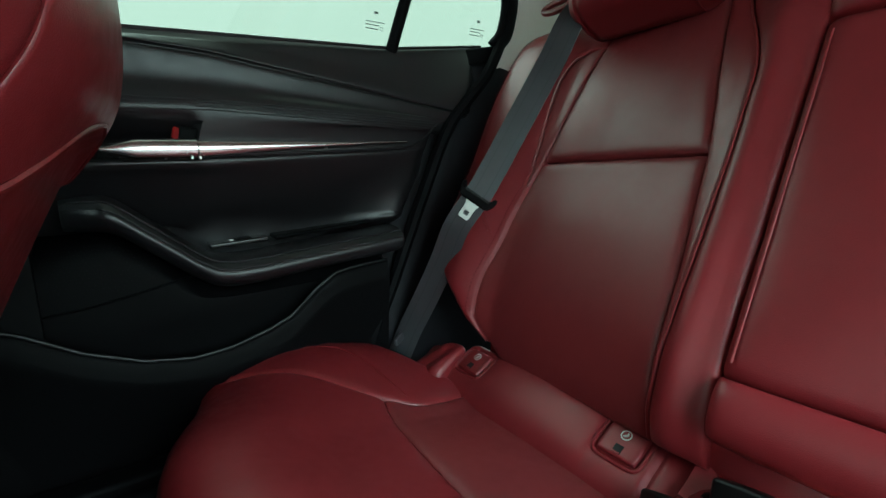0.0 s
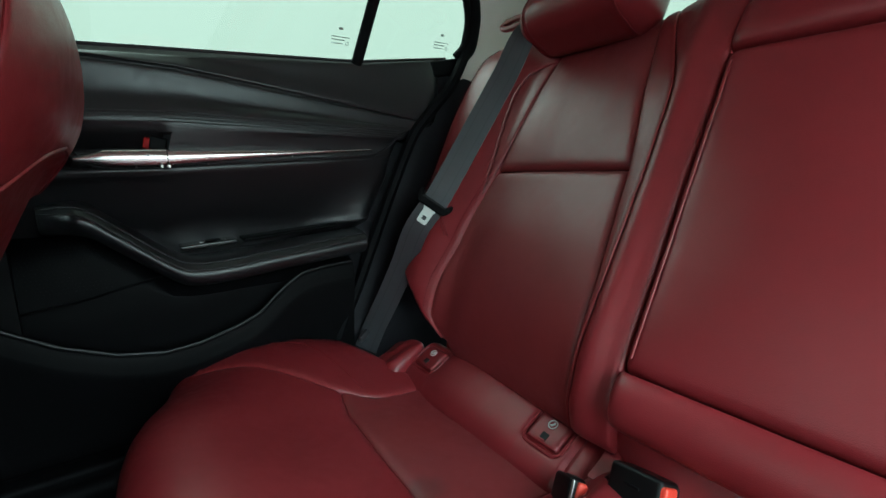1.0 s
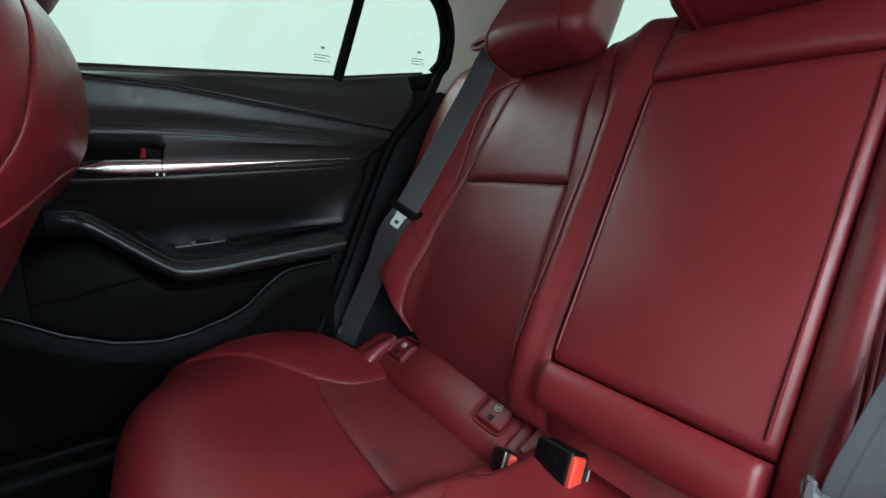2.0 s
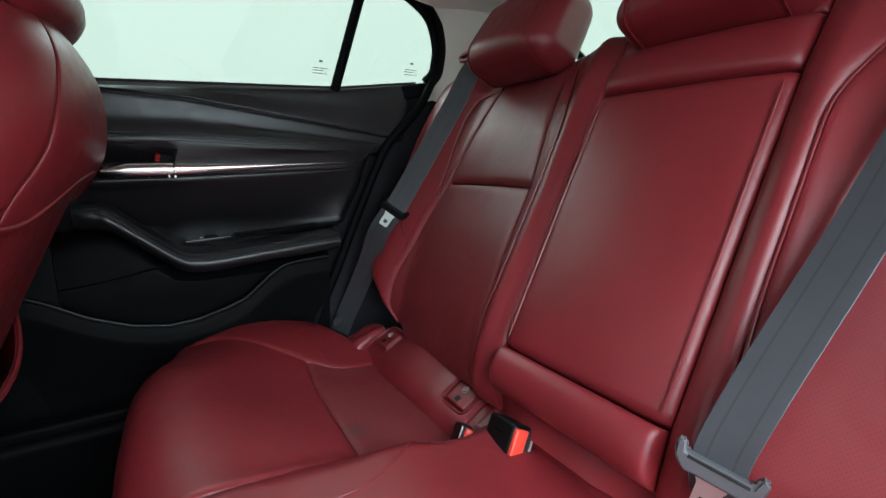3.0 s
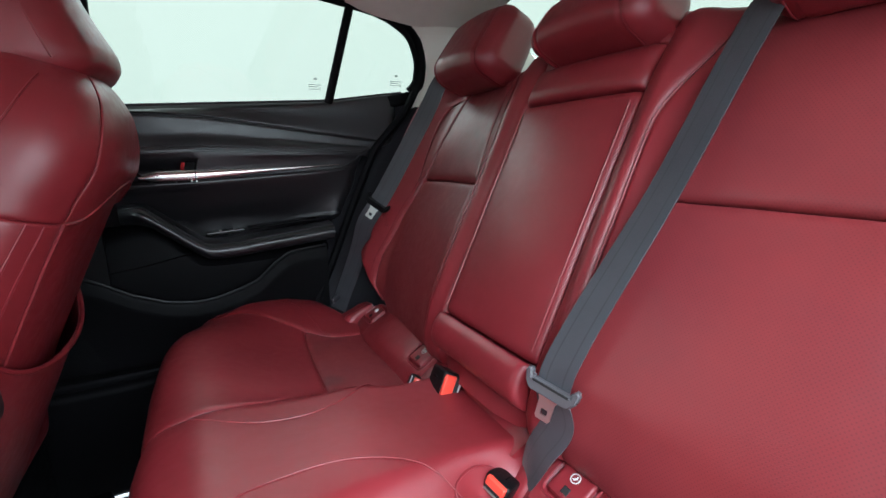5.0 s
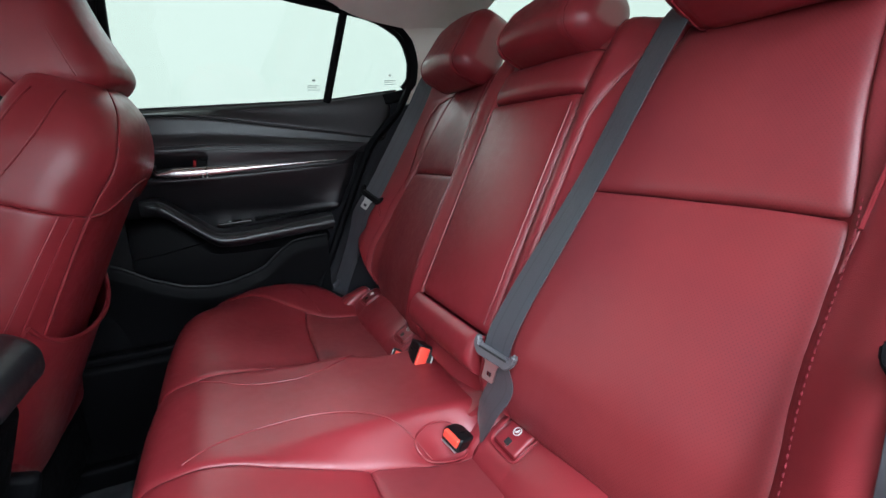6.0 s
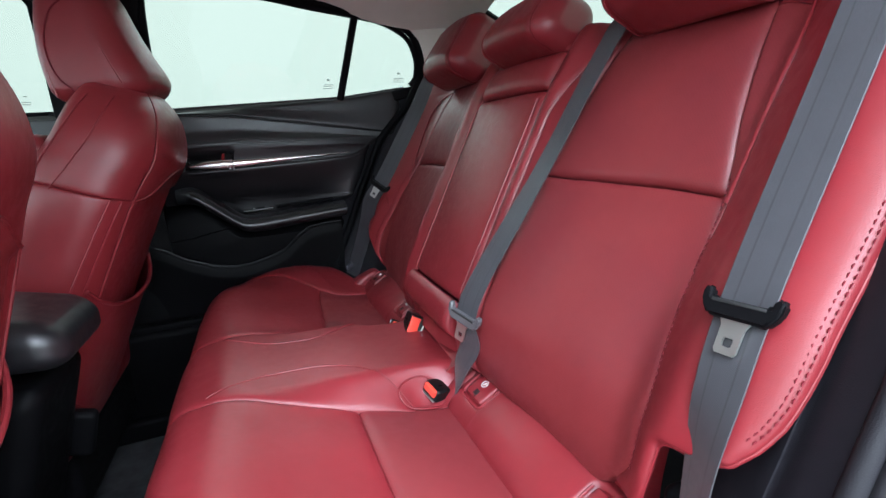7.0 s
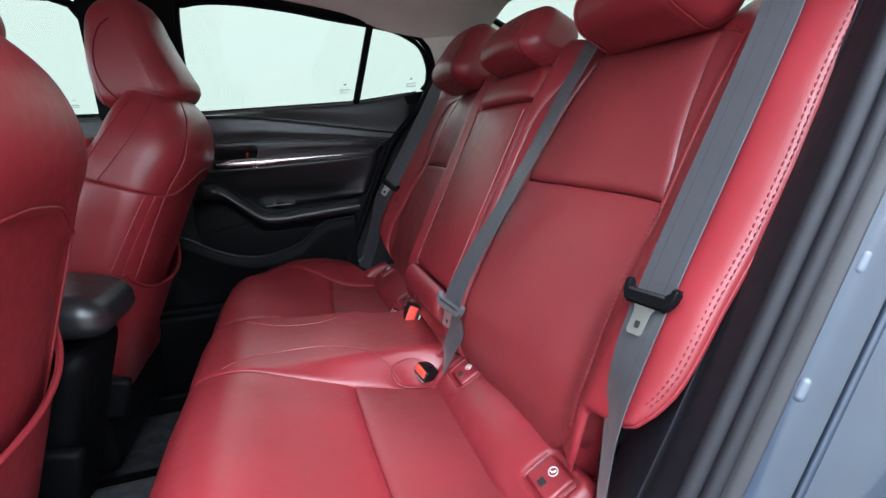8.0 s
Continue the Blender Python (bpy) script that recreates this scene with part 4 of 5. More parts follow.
for side in (1, -1):
    def roll(u, v):
        y = 0.124 + 0.424 * u
        run = ROLL_RUN[-1] * v
        lift = -dip(min(u, 1 - u) * 0.424, 0.022, 0.028)
        lift -= 0.0045 * math.exp(-(((y - 0.167) / 0.004) ** 2))
        lift += 0.006 * math.sin(math.pi * (y - 0.246) / 0.218) ** 0.6 * math.sin(math.pi * v) if 0.246 < y < 0.464 else 0
        lift -= 0.0055 * math.exp(-((from_cover(y, run) / 0.0038) ** 2))
        lift += soft(y, run, 4 + side, 0.0013)
        p, up, n = on_roll(side * y, run, lift)
        return p
    roll_ob = part("lower_roll", sheet([k / 150 for k in range(151)], [k / 56 for k in range(57)], roll, (0.018, 0, -0.006)), leather, backrest, "padded leather roll above the cushion")
    for y0 in COVER_Y:
        def flap(u, v):
            a, b = 2 * u - 1, 2 * v - 1
            a, b = a * math.sqrt(1 - 0.10 * b ** 6), b * math.sqrt(1 - 0.10 * a ** 6)
            edge = min(1 - abs(2 * u - 1), 1 - abs(2 * v - 1)) * 0.028
            p, up, n = on_roll(side * y0 + (COVER_HALF[0] - 0.003) * a, COVER_AT + (COVER_HALF[1] - 0.003) * b, 0.0030 - dip(edge, 0.0035, 0.006))
            return p
        mid, up, n = on_roll(side * y0, COVER_AT)
        cover = part("anchor_cover", sheet(steps(0.06, 10), steps(0.05, 10), flap, n * -0.005), leather, backrest, "leather flap over a child seat anchor")
        welt = [(0.0320, -0.018), (0.0320, 0.013), (0.029, 0.024), (0.019, 0.0282), (-0.019, 0.0282), (-0.029, 0.024), (-0.0320, 0.013), (-0.0320, -0.018)]
        bm = bmesh.new()
        tube(bm, [on_roll(side * y0 + q.x, COVER_AT + q.y, -0.0005)[0] for q in spline([(a, b, 0) for a, b in welt], 5)], 0.0021, 8, up=n)
        part("piping", bm, leather, cover)

        def tilt(b, lift):
            p, up, n = on_roll(side * y0, COVER_AT + b, lift)
            m = Matrix((up.cross(n), up, n)).transposed().to_4x4()
            m.translation = p
            return m
        m = tilt(0.012, 0.0026)
        # a dark block stands in for the shaded inside of the slot
        part("slot", placed(rbox((0.0055, 0.0060, 0.0012), 0.001, 3), m), hole_shade, cover, "anchor slot, its shade put in as a dark block")
        part("slot_edge", placed(rbox((0.0050, 0.0012, 0.0014), 0.0006, 2), m @ Matrix.Translation((0, -0.0050, 0.0003))), leather, cover)
        m = tilt(-0.008, 0.0036)
        bm = bmesh.new()
        tube(bm, [m @ Vector((0.0062 * math.cos(a), 0.0062 * math.sin(a), 0)) for a in [2 * math.pi * k / 24 for k in range(24)]], 0.0008, 6, closed=True, up=n)
        part("mark", bm, white_print, cover, "white round anchor mark")
        bm = bmesh.new()
        tube(bm, [m @ Vector(q) for q in ((-0.0034, -0.0022, 0), (-0.0004, -0.0016, 0), (0.0016, 0.0010, 0), (0.0012, 0.0034, 0))], [0.0008, 0.0015, 0.0014, 0.0011], 6, up=n)
        part("mark", bm, white_print, cover)


def headrest(y0, half, s0, d0, name="headrest"):
    """A padded headrest on two posts, its front face over the backrest's plane."""
    up, out = BU, BN
    c = on_back(y0, s0, d0)
    turn = Matrix(((out.x, 0, up.x, 0), (0, 1, 0, 0), (out.z, 0, up.z, 0), (0, 0, 0, 1)))
    hd, hw, hh = half
    def shape(p):
        q = Vector(p)
        k = (p.z + hh) / (2 * hh)
        q.x *= 1.0 - 0.16 * k * k
        q.x += 0.009 * math.cos(math.pi * p.y / hw * 0.5) * max(0, p.x / hd)
        q.y *= 1.0 - 0.09 * k * k
        q.z += 0.008 * (1 - (p.y / hw) ** 2) * k
        q.x -= 0.016 * k
        crease = math.exp(-(((abs(p.y) - 0.70 * hw) / 0.004) ** 2))
        q -= Vector((p.x / hd, 0, p.z / hh)) * (0.0022 * crease)
        return q + Vector((1, 0.3, 0.6)) * soft(p.y, p.z, 6, 0.0012)
    hr = part(name, placed(rbox((hd, hw, hh), min(hd, hh) * 0.68, 9, shape, 72), Matrix.Translation(c) @ turn), leather, backrest, "padded red leather headrest")
    for sy in (-1, 1):
        bm = bmesh.new()
        sec = []
        r = min(hd, hh) * 0.68
        for k in range(44):
            a = 2 * math.pi * k / 44
            v = Vector((math.cos(a) * 2, 0, math.sin(a) * 2))
            core = Vector((max(-hd + r, min(hd - r, v.x * hd)), 0, max(-hh + r, min(hh - r, v.z * hh))))
            d = (Vector((v.x * hd, 0, v.z * hh)) - core).normalized()
            sec.append(core + d * r)
        yy = sy * (0.70 * hw + 0.005)
        ring = [Matrix.Translation(c) @ turn @ (shape(Vector((p.x, yy, p.z)))) for p in sec]
        tube(bm, ring, 0.0011, 6, closed=True, up=(0, 1, 0))
        part("piping", bm, leather, hr)
    for sy in (-0.06, 0.06):
        bm = bmesh.new()
        tube(bm, [c + Vector((0, sy, 0)) - up * (hh - 0.03) - out * 0.050, c + Vector((0, sy, 0)) - up * (hh + 0.025) - out * 0.115], 0.006, 10)
        part("post", bm, gloss_black, hr)
    return hr


headrest(0.365, (0.060, 0.120, 0.082), 0.554, 0.004)
headrest(-0.365, (0.060, 0.117, 0.080), 0.545, 0.006)
headrest(-0.012, (0.056, 0.122, 0.052), 0.518, 0.010)


# ---- rear cushion ----
def front_x(y):
    return curve([(-0.75, -0.40), (-0.62, -0.428), (-0.45, -0.472), (-0.2, -0.484), (0.0, -0.488), (0.2, -0.484), (0.45, -0.472), (0.62, -0.428), (0.75, -0.40)], y)


def cushion_z(x, y):
    hole = 0.125 if y > 0 else 0.146
    y = abs(y)
    z = curve([(-0.47, 0.412), (-0.41, 0.422), (-0.31, 0.397), (-0.20, 0.366), (-0.10, 0.346), (-0.02, 0.334)], x)
    hump = curve([(-0.46, 0.0), (-0.38, 0.004), (-0.30, 0.018), (-0.18, 0.046), (-0.05, 0.058)], x)
    z += hump * curve([(0.105, 1.0), (0.182, 0.0)], y)
    z += curve([(0.44, 0.0), (0.66, 0.042), (0.70, 0.030), (0.73, -0.01)], y) * curve([(-0.46, -0.9), (-0.36, 0.0), (-0.20, 1.0)], x)
    z -= 0.045 * curve([(0.48, 0.0), (0.72, 1.0)], y) * curve([(-0.45, 1.0), (-0.26, 0.0)], x)
    z -= 0.008 * math.exp(-(((x + 0.30) / 0.10) ** 2 + ((y - 0.35) / 0.10) ** 2))
    # the dishes round the two buckles beside the raised middle
    z -= 0.024 * math.exp(-(((x + 0.086) / 0.040) ** 2 + ((y - hole) / 0.021) ** 4))
    return z


R = 0.05


def on_cushion(y, w, sink=0.0):
    """A point of the cushion: w metres behind the turn of its front edge; before it the nose rolls down to the front face."""
    f = front_x(y)
    x0 = f + R
    z0 = cushion_z(x0, y)
    if w >= 0:
        x = x0 + w
        return Vector((x, y, cushion_z(x, y) - sink))
    a = -w / R
    if a < math.pi / 2:
        return Vector((x0 - (R - sink) * math.sin(a), y, z0 - R + (R - sink) * math.cos(a)))
    drop = -w - R * math.pi / 2
    return Vector((f + sink + 0.22 * drop, y, z0 - R - drop))


def cpad(ya, yb, wa, wb, deep=0.0055, wide=0.012, puff=0.004, nu=20, nv=40, ends=(1, 1)):
    """A padded panel of the cushion between the curves ya(w) and yb(w), from wa to wb; wa, wb may depend on u."""
    A = wa if callable(wa) else (lambda u: wa)
    B = wb if callable(wb) else (lambda u: wb)
    us, vs = steps(max(abs(yb(0.1) - ya(0.1)), 0.034), nu), steps(B(0.5) - A(0.5), nv)

    def f(u, v):
        a, b = A(u), B(u)
        w = a + (b - a) * v
        p, q = ya(w), yb(w)
        y = p + (q - p) * u
        e = min(u, 1 - u) * abs(q - p)
        g = min(v if ends[0] else 1, (1 - v) if ends[1] else 1) * (b - a)
        return on_cushion(y, w, dip(e, deep, wide) + dip(g, 0.0075, 0.020) + soft(w, y, 9, 0.0016) + 0.0010 * math.exp(-min(e, g) / 0.02) * noise.noise((w * 40, y * 40, 3)) - puff * math.sin(math.pi * u) * math.sin(math.pi * min(1, max(0, v))))
    return sheet(us, vs, f, (0.0, 0, -0.035))


cushion = backrest
LOW = -0.36


def seam_y(w):
    """The seams between the raised middle and the side seats."""
    return curve([(LOW, 0.120), (-0.05, 0.120), (0.05, 0.128), (0.15, 0.150), (0.25, 0.165), (0.45, 0.172)], w)


def bol_y(w):
    """The seam between a side seat and its outer bolster."""
    return curve([(LOW, 0.70), (-0.06, 0.70), (0.0, 0.665), (0.06, 0.625), (0.15, 0.553), (0.23, 0.497), (0.30, 0.470), (0.42, 0.480)], w)


for side in (1, -1):
    part("front_panel", cpad(lambda w: side * seam_y(w), lambda w: side * bol_y(w), LOW, 0.228, puff=0.007), leather, cushion)
    part("insert", cpad(lambda w: side * seam_y(w), lambda w: side * bol_y(w), 0.2272, 0.42, puff=0.004, nv=20), cushion_holes, cushion)
    part("outer_bolster", cpad(lambda w: side * bol_y(w), lambda w: side * 0.725, LOW, lambda u: 0.40 - 0.2 * u, deep=0.006, puff=0.003, nu=14), leather, cushion)
    # arc seam on the bolster
    arc = spline([(-0.394, 0.650, 0), (-0.35, 0.678, 0), (-0.301, 0.685, 0), (-0.235, 0.670, 0), (-0.190, 0.625, 0), (-0.165, 0.560, 0), (-0.150, 0.490, 0)], 8)
    bm = bmesh.new()
    tube(bm, [Vector((p.x, side * p.y, cushion_z(p.x, side * p.y) + 0.0027)) for p in arc], 0.0010, 6)
    part("piping", bm, leather, cushion)
    # leaf-shaped seam on the raised middle
    arc = spline([(-0.425, 0.112, 0), (-0.38, 0.085, 0), (-0.33, 0.066, 0), (-0.26, 0.062, 0), (-0.20, 0.085, 0), (-0.15, 0.125, 0), (-0.115, 0.158, 0)], 8)
    bm = bmesh.new()
    tube(bm, [Vector((p.x, side * p.y, cushion_z(p.x, side * p.y) + 0.0027)) for p in arc], 0.0010, 6)
    part("piping", bm, leather, cushion)
part("centre_panel", cpad(lambda w: -seam_y(w), seam_y, LOW, 0.44, puff=0.003, nu=48, nv=60), leather, cushion)
# tuft where the outer bolster meets the roll
for side in (1,):
    bm = rbox((0.046, 0.046, 0.026), 0.021, 8, lambda p: Vector((p.x, p.y, p.z + 0.42 * p.x - 0.30 * side * p.y + 0.0022 * math.sin(60 * (p.x + 2 * p.y)))), 12)
    part("rear_corner", placed(bm, pose(-0.044, side * 0.572, 0.352, 0, 0, side * 8)), leather, cushion, "pleated leather corner of the cushion")


# ---- seat belts ----
def tongue(m, belt, colour, size=1.0):
    """A belt tongue: plastic grip with slot and a steel plate with a hole."""
    m = m @ Matrix.Scale(size, 4)
    bm = bmesh.new()
    rim = [(-0.036, 0.013), (-0.032, 0.017), (-0.0275, 0.015), (-0.0255, 0.006), (0.0255, 0.006), (0.0275, 0.015), (0.032, 0.017), (0.036, 0.013), (0.0345, 0.0), (0.026, -0.011), (-0.026, -0.011), (-0.0345, 0.0)]
    low = bm.faces.new([bm.verts.new((x, y, -0.0055)) for x, y in rim])
    top = bmesh.ops.extrude_face_region(bm, geom=[low])["geom"]
    bmesh.ops.translate(bm, vec=(0, 0, 0.011), verts=[v for v in top if isinstance(v, bmesh.types.BMVert)])
    bmesh.ops.bevel(bm, geom=[e for e in bm.edges], offset=0.0024, segments=3, affect="EDGES", clamp_overlap=True)
    grip = part("tongue", placed(bm, m), colour, belt, "moulded plastic belt tongue")
    # thin dark bar drawn as the shade in the strap's opening
    part("strap_slot", placed(rbox((0.0240, 0.0016, 0.0004), 0.0003, 1, inner=1), m @ Matrix.Translation((0, 0.0035, 0.0057))), hole_shade, grip)
    bm = bmesh.new()
    out = [(-0.0155, -0.006), (-0.0104, -0.017), (-0.0100, -0.039), (-0.0080, -0.042), (0.0080, -0.042), (0.0100, -0.039), (0.0104, -0.017), (0.0155, -0.006)]
    hole = [(-0.0042, -0.027), (-0.0046, -0.030), (-0.0042, -0.034), (-0.0034, -0.035), (0.0034, -0.035), (0.0042, -0.034), (0.0046, -0.030), (0.0042, -0.027)]
    for lo, hi in ((-0.0012, 0.0012),):
        ring = []
        for z in (lo, hi):
            ring.append(([bm.verts.new((x, y, z)) for x, y in out], [bm.verts.new((x, y, z)) for x, y in hole]))
        (o0, h0), (o1, h1) = ring
        n = 8
        for o, h in ((o0, h0), (o1, h1)):
            for i in range(n):
                j = (i + 1) % n
                bm.faces.new((o[i], o[j], h[j], h[i]))
        for i in range(n):
            j = (i + 1) % n
            bm.faces.new((o0[i], o1[i], o1[j], o0[j]))
            bm.faces.new((h0[i], h0[j], h1[j], h1[i]))
    part("latch_plate", placed(bm, m), steel, grip, "bright steel latch plate with a hole")
    return grip


def facing(p, down, normal):
    """A pose at p whose y points against down and whose z is the normal."""
    z = Vector(normal).normalized()
    y = -(Vector(down) - z * Vector(down).dot(z)).normalized()
    x = y.cross(z)
    m = Matrix((x, y, z)).transposed().to_4x4()
    m.translation = p
    return m


def seat_belt(path, across, k, wide, colour, label, size=1.0, tilt=0.0):
    belt = thing("seat_belt", path[-1], label, "seat belt", "rear seat belts")
    fine = spline(path, 10)
    wa = spline(across, 10)
    part("webbing", ribbon(fine, wide, wa), webbing, belt, "ribbed grey woven strap", 14)
    i = int(k * (len(fine) - 1))
    d = (fine[min(i + 3, len(fine) - 1)] - fine[i - 3]).normalized()
    w = wa[i].normalized()
    n = d.cross(w).normalized()
    if n.dot(BN) < 0:
        n = -n
    tongue(facing(fine[i] + n * 0.005, d, n) @ pose(0, 0, 0, 0, 0, tilt), belt, colour, size)
    return belt


Yv = Vector((0, 1, 0))
near_belt = [on_back(-0.545, 0.56, -0.03), on_back(-0.565, 0.50, 0.012), on_back(-0.582, 0.42, 0.017), on_back(-0.590, 0.17, 0.020), Vector((0.006, -0.600, 0.589)), Vector((-0.010, -0.603, 0.531)), Vector((-0.018, -0.604, 0.453)), Vector((-0.026, -0.606, 0.37)), Vector((-0.032, -0.608, 0.28))]
seat_belt(near_belt, [Yv, Yv, Yv, Yv, Vector((0.15, 1, 0)), Vector((0.42, 0.91, 0)), Vector((0.52, 0.85, 0)), Vector((0.58, 0.81, 0)), Vector((0.60, 0.80, 0))], 0.412, 0.043, black_plastic, "grey seat belt with black tongue hanging on the red bolster", 0.9)
far_belt = [on_back(0.462, 0.565, -0.03), on_back(0.470, 0.505, 0.024), on_back(0.490, 0.40, 0.026), on_back(0.530, 0.20, 0.032), on_back(0.540, 0.150, 0.036), Vector((0.000, 0.560, 0.610)), Vector((-0.010, 0.590, 0.545)), Vector((-0.026, 0.626, 0.470)), Vector((-0.044, 0.658, 0.402)), Vector((-0.058, 0.676, 0.35))]
slant = Vector((-0.70, 0.60, 0.34))
seat_belt(far_belt, [Vector((-0.35, 0.9, 0.1)), Vector((-0.45, 0.85, 0.15)), Vector((-0.6, 0.75, 0.25)), slant, slant, slant, slant, slant, slant, slant], 0.45, 0.047, black_plastic, "grey seat belt with black tongue beside the closed door")
part("anchor", placed(rbox((0.014, 0.004, 0.008), 0.0035, 4), pose(-0.066, 0.664, 0.386, 0, -20, 30)), dark_steel, bpy.data.objects["seat_belt.001"], "dull steel belt anchor")
mid_belt = [on_back(-0.285, 0.56, -0.06), on_back(-0.265, 0.50, -0.006), on_back(-0.252, 0.43, 0.004), on_back(-0.231, 0.25, 0.012), on_back(-0.199, 0.06, 0.022), on_back(-0.188, -0.012, 0.014), Vector((-0.020, -0.194, 0.460)), Vector((-0.029, -0.174, 0.415)), Vector((-0.034, -0.154, 0.365))]
grey_plastic = material("dark_grey_plastic", (0.080, 0.079, 0.084), 0.4)
seat_belt(mid_belt, [Yv, Yv, Yv, Yv, Vector((-0.2, 0.95, 0.15)), Vector((-0.32, 0.9, 0.3)), Vector((-0.30, 0.92, 0.22)), Vector((-0.1, 0.95, -0.25)), Vector((0.2, 0.85, -0.5))], 0.625, 0.043, grey_plastic, "grey middle seat belt with grey tongue over the backrest wing", 1.0, -10.0)

# belt guides on the seat shoulders
for side in (1, -1):
    g = thing("belt_guide", on_back(side * 0.548, 0.545, -0.02), "red leather belt guide loop on the seat shoulder", "belt guide", "belt guides")
    bm = bmesh.new()
    tube(bm, [on_back(side * 0.548 + 0.034 * math.cos(a), 0.548 + 0.010 * math.sin(a), 0.006) for a in [2 * math.pi * k / 24 for k in range(24)]], 0.006, 8, closed=True, up=BN)
    part("loop", bm, leather, g)


# ---- buckles ----
def buckle(face, back, wide, label, size=(0.021, 0.034, 0.0145), sunk=False):
    """A belt buckle: face is the middle of its button end, back the way to its stalk, wide the way along its width."""
    y = Vector(back).normalized()
    x = (Vector(wide) - y * Vector(wide).dot(y)).normalized()
    m = Matrix((x, y, x.cross(y))).transposed().to_4x4()
    m.translation = Vector(face) + y * size[1]
    b = thing("belt_buckle", m.translation, label, "belt buckle", "rear belt buckles")
    hx, hy, hz = size
    part("body", placed(rbox(size, 0.005, 4, lambda p: Vector((p.x * (1 - 0.12 * max(0, p.y / hy)), p.y, p.z * (1 - 0.15 * max(0, p.y / hy))))), m), satin_black, b)
    part("rib", placed(rbox((hx * 0.06, hy * 0.30, 0.0012), 0.0008, 2), m @ Matrix.Translation((hx * 0.2, 0, hz))), black_plastic, b)
    part("button", placed(rbox((hx * 0.80, 0.006, hz * 0.60), 0.003, 4, lambda p: Vector((p.x, p.y - 0.10 * p.z, p.z))), m @ Matrix.Translation((0, 0.002 - hy, hz * 0.30))), red_plastic, b, "red release button")
    # dark block for the shade within the latch opening
    part("slot", placed(rbox((hx * 0.82, 0.0025, hz * 0.20), 0.001, 2), m @ Matrix.Translation((0, -hy + 0.0012, -hz * 0.50))), hole_shade, b, "latch slot, its shade put in as a dark block")
    part("mouth", placed(rbox((hx * 0.86, 0.0022, hz * 0.09), 0.0008, 2), m @ Matrix.Translation((0, -hy - 0.0004, -hz * 0.80))), steel, b, "steel edge of the latch slot")
    if sunk:
        return b
    bm = bmesh.new()
    tube(bm, [m @ Vector((0, hy - 0.006, 0)), m @ Vector((-0.006, hy + 0.008, -0.004)), m @ Vector((-0.026, hy + 0.014, -0.010))], hx * 0.6, 10, flat=0.6)
    part("stalk", bm, black_plastic, b)
    return b


buckle((-0.040, 0.036, 0.406), (0.10, 0.97, -0.16), BU, "black belt buckle with red button on the raised middle", (0.022, 0.031, 0.018))
buckle((-0.072, 0.118, 0.379), (0.30, 0.88, -0.36), -BU, "black belt buckle with steel-edged slot sunk in the cushion", (0.017, 0.020, 0.010), True)
buckle((-0.080, -0.149, 0.363), (0.90, 0.34, -0.22), (0.30, -0.9, -0.30), "black belt buckle with red button in a leather dish", (0.019, 0.017, 0.012), True)

# stitched dishes in the cushion round two of the buckles
for cx, cy, rx, ry in ((-0.092, -0.147, 0.042, 0.022), (-0.090, 0.124, 0.036, 0.019)):
    bm = bmesh.new()
    tube(bm, [(cx + rx * math.cos(a), cy + ry * math.sin(a), cushion_z(cx + rx * math.cos(a), cy + ry * math.sin(a)) + 0.002) for a in [2 * math.pi * k / 36 for k in range(36)]], 0.0017, 8, closed=True)
    part("buckle_dish", bm, leather, backrest)

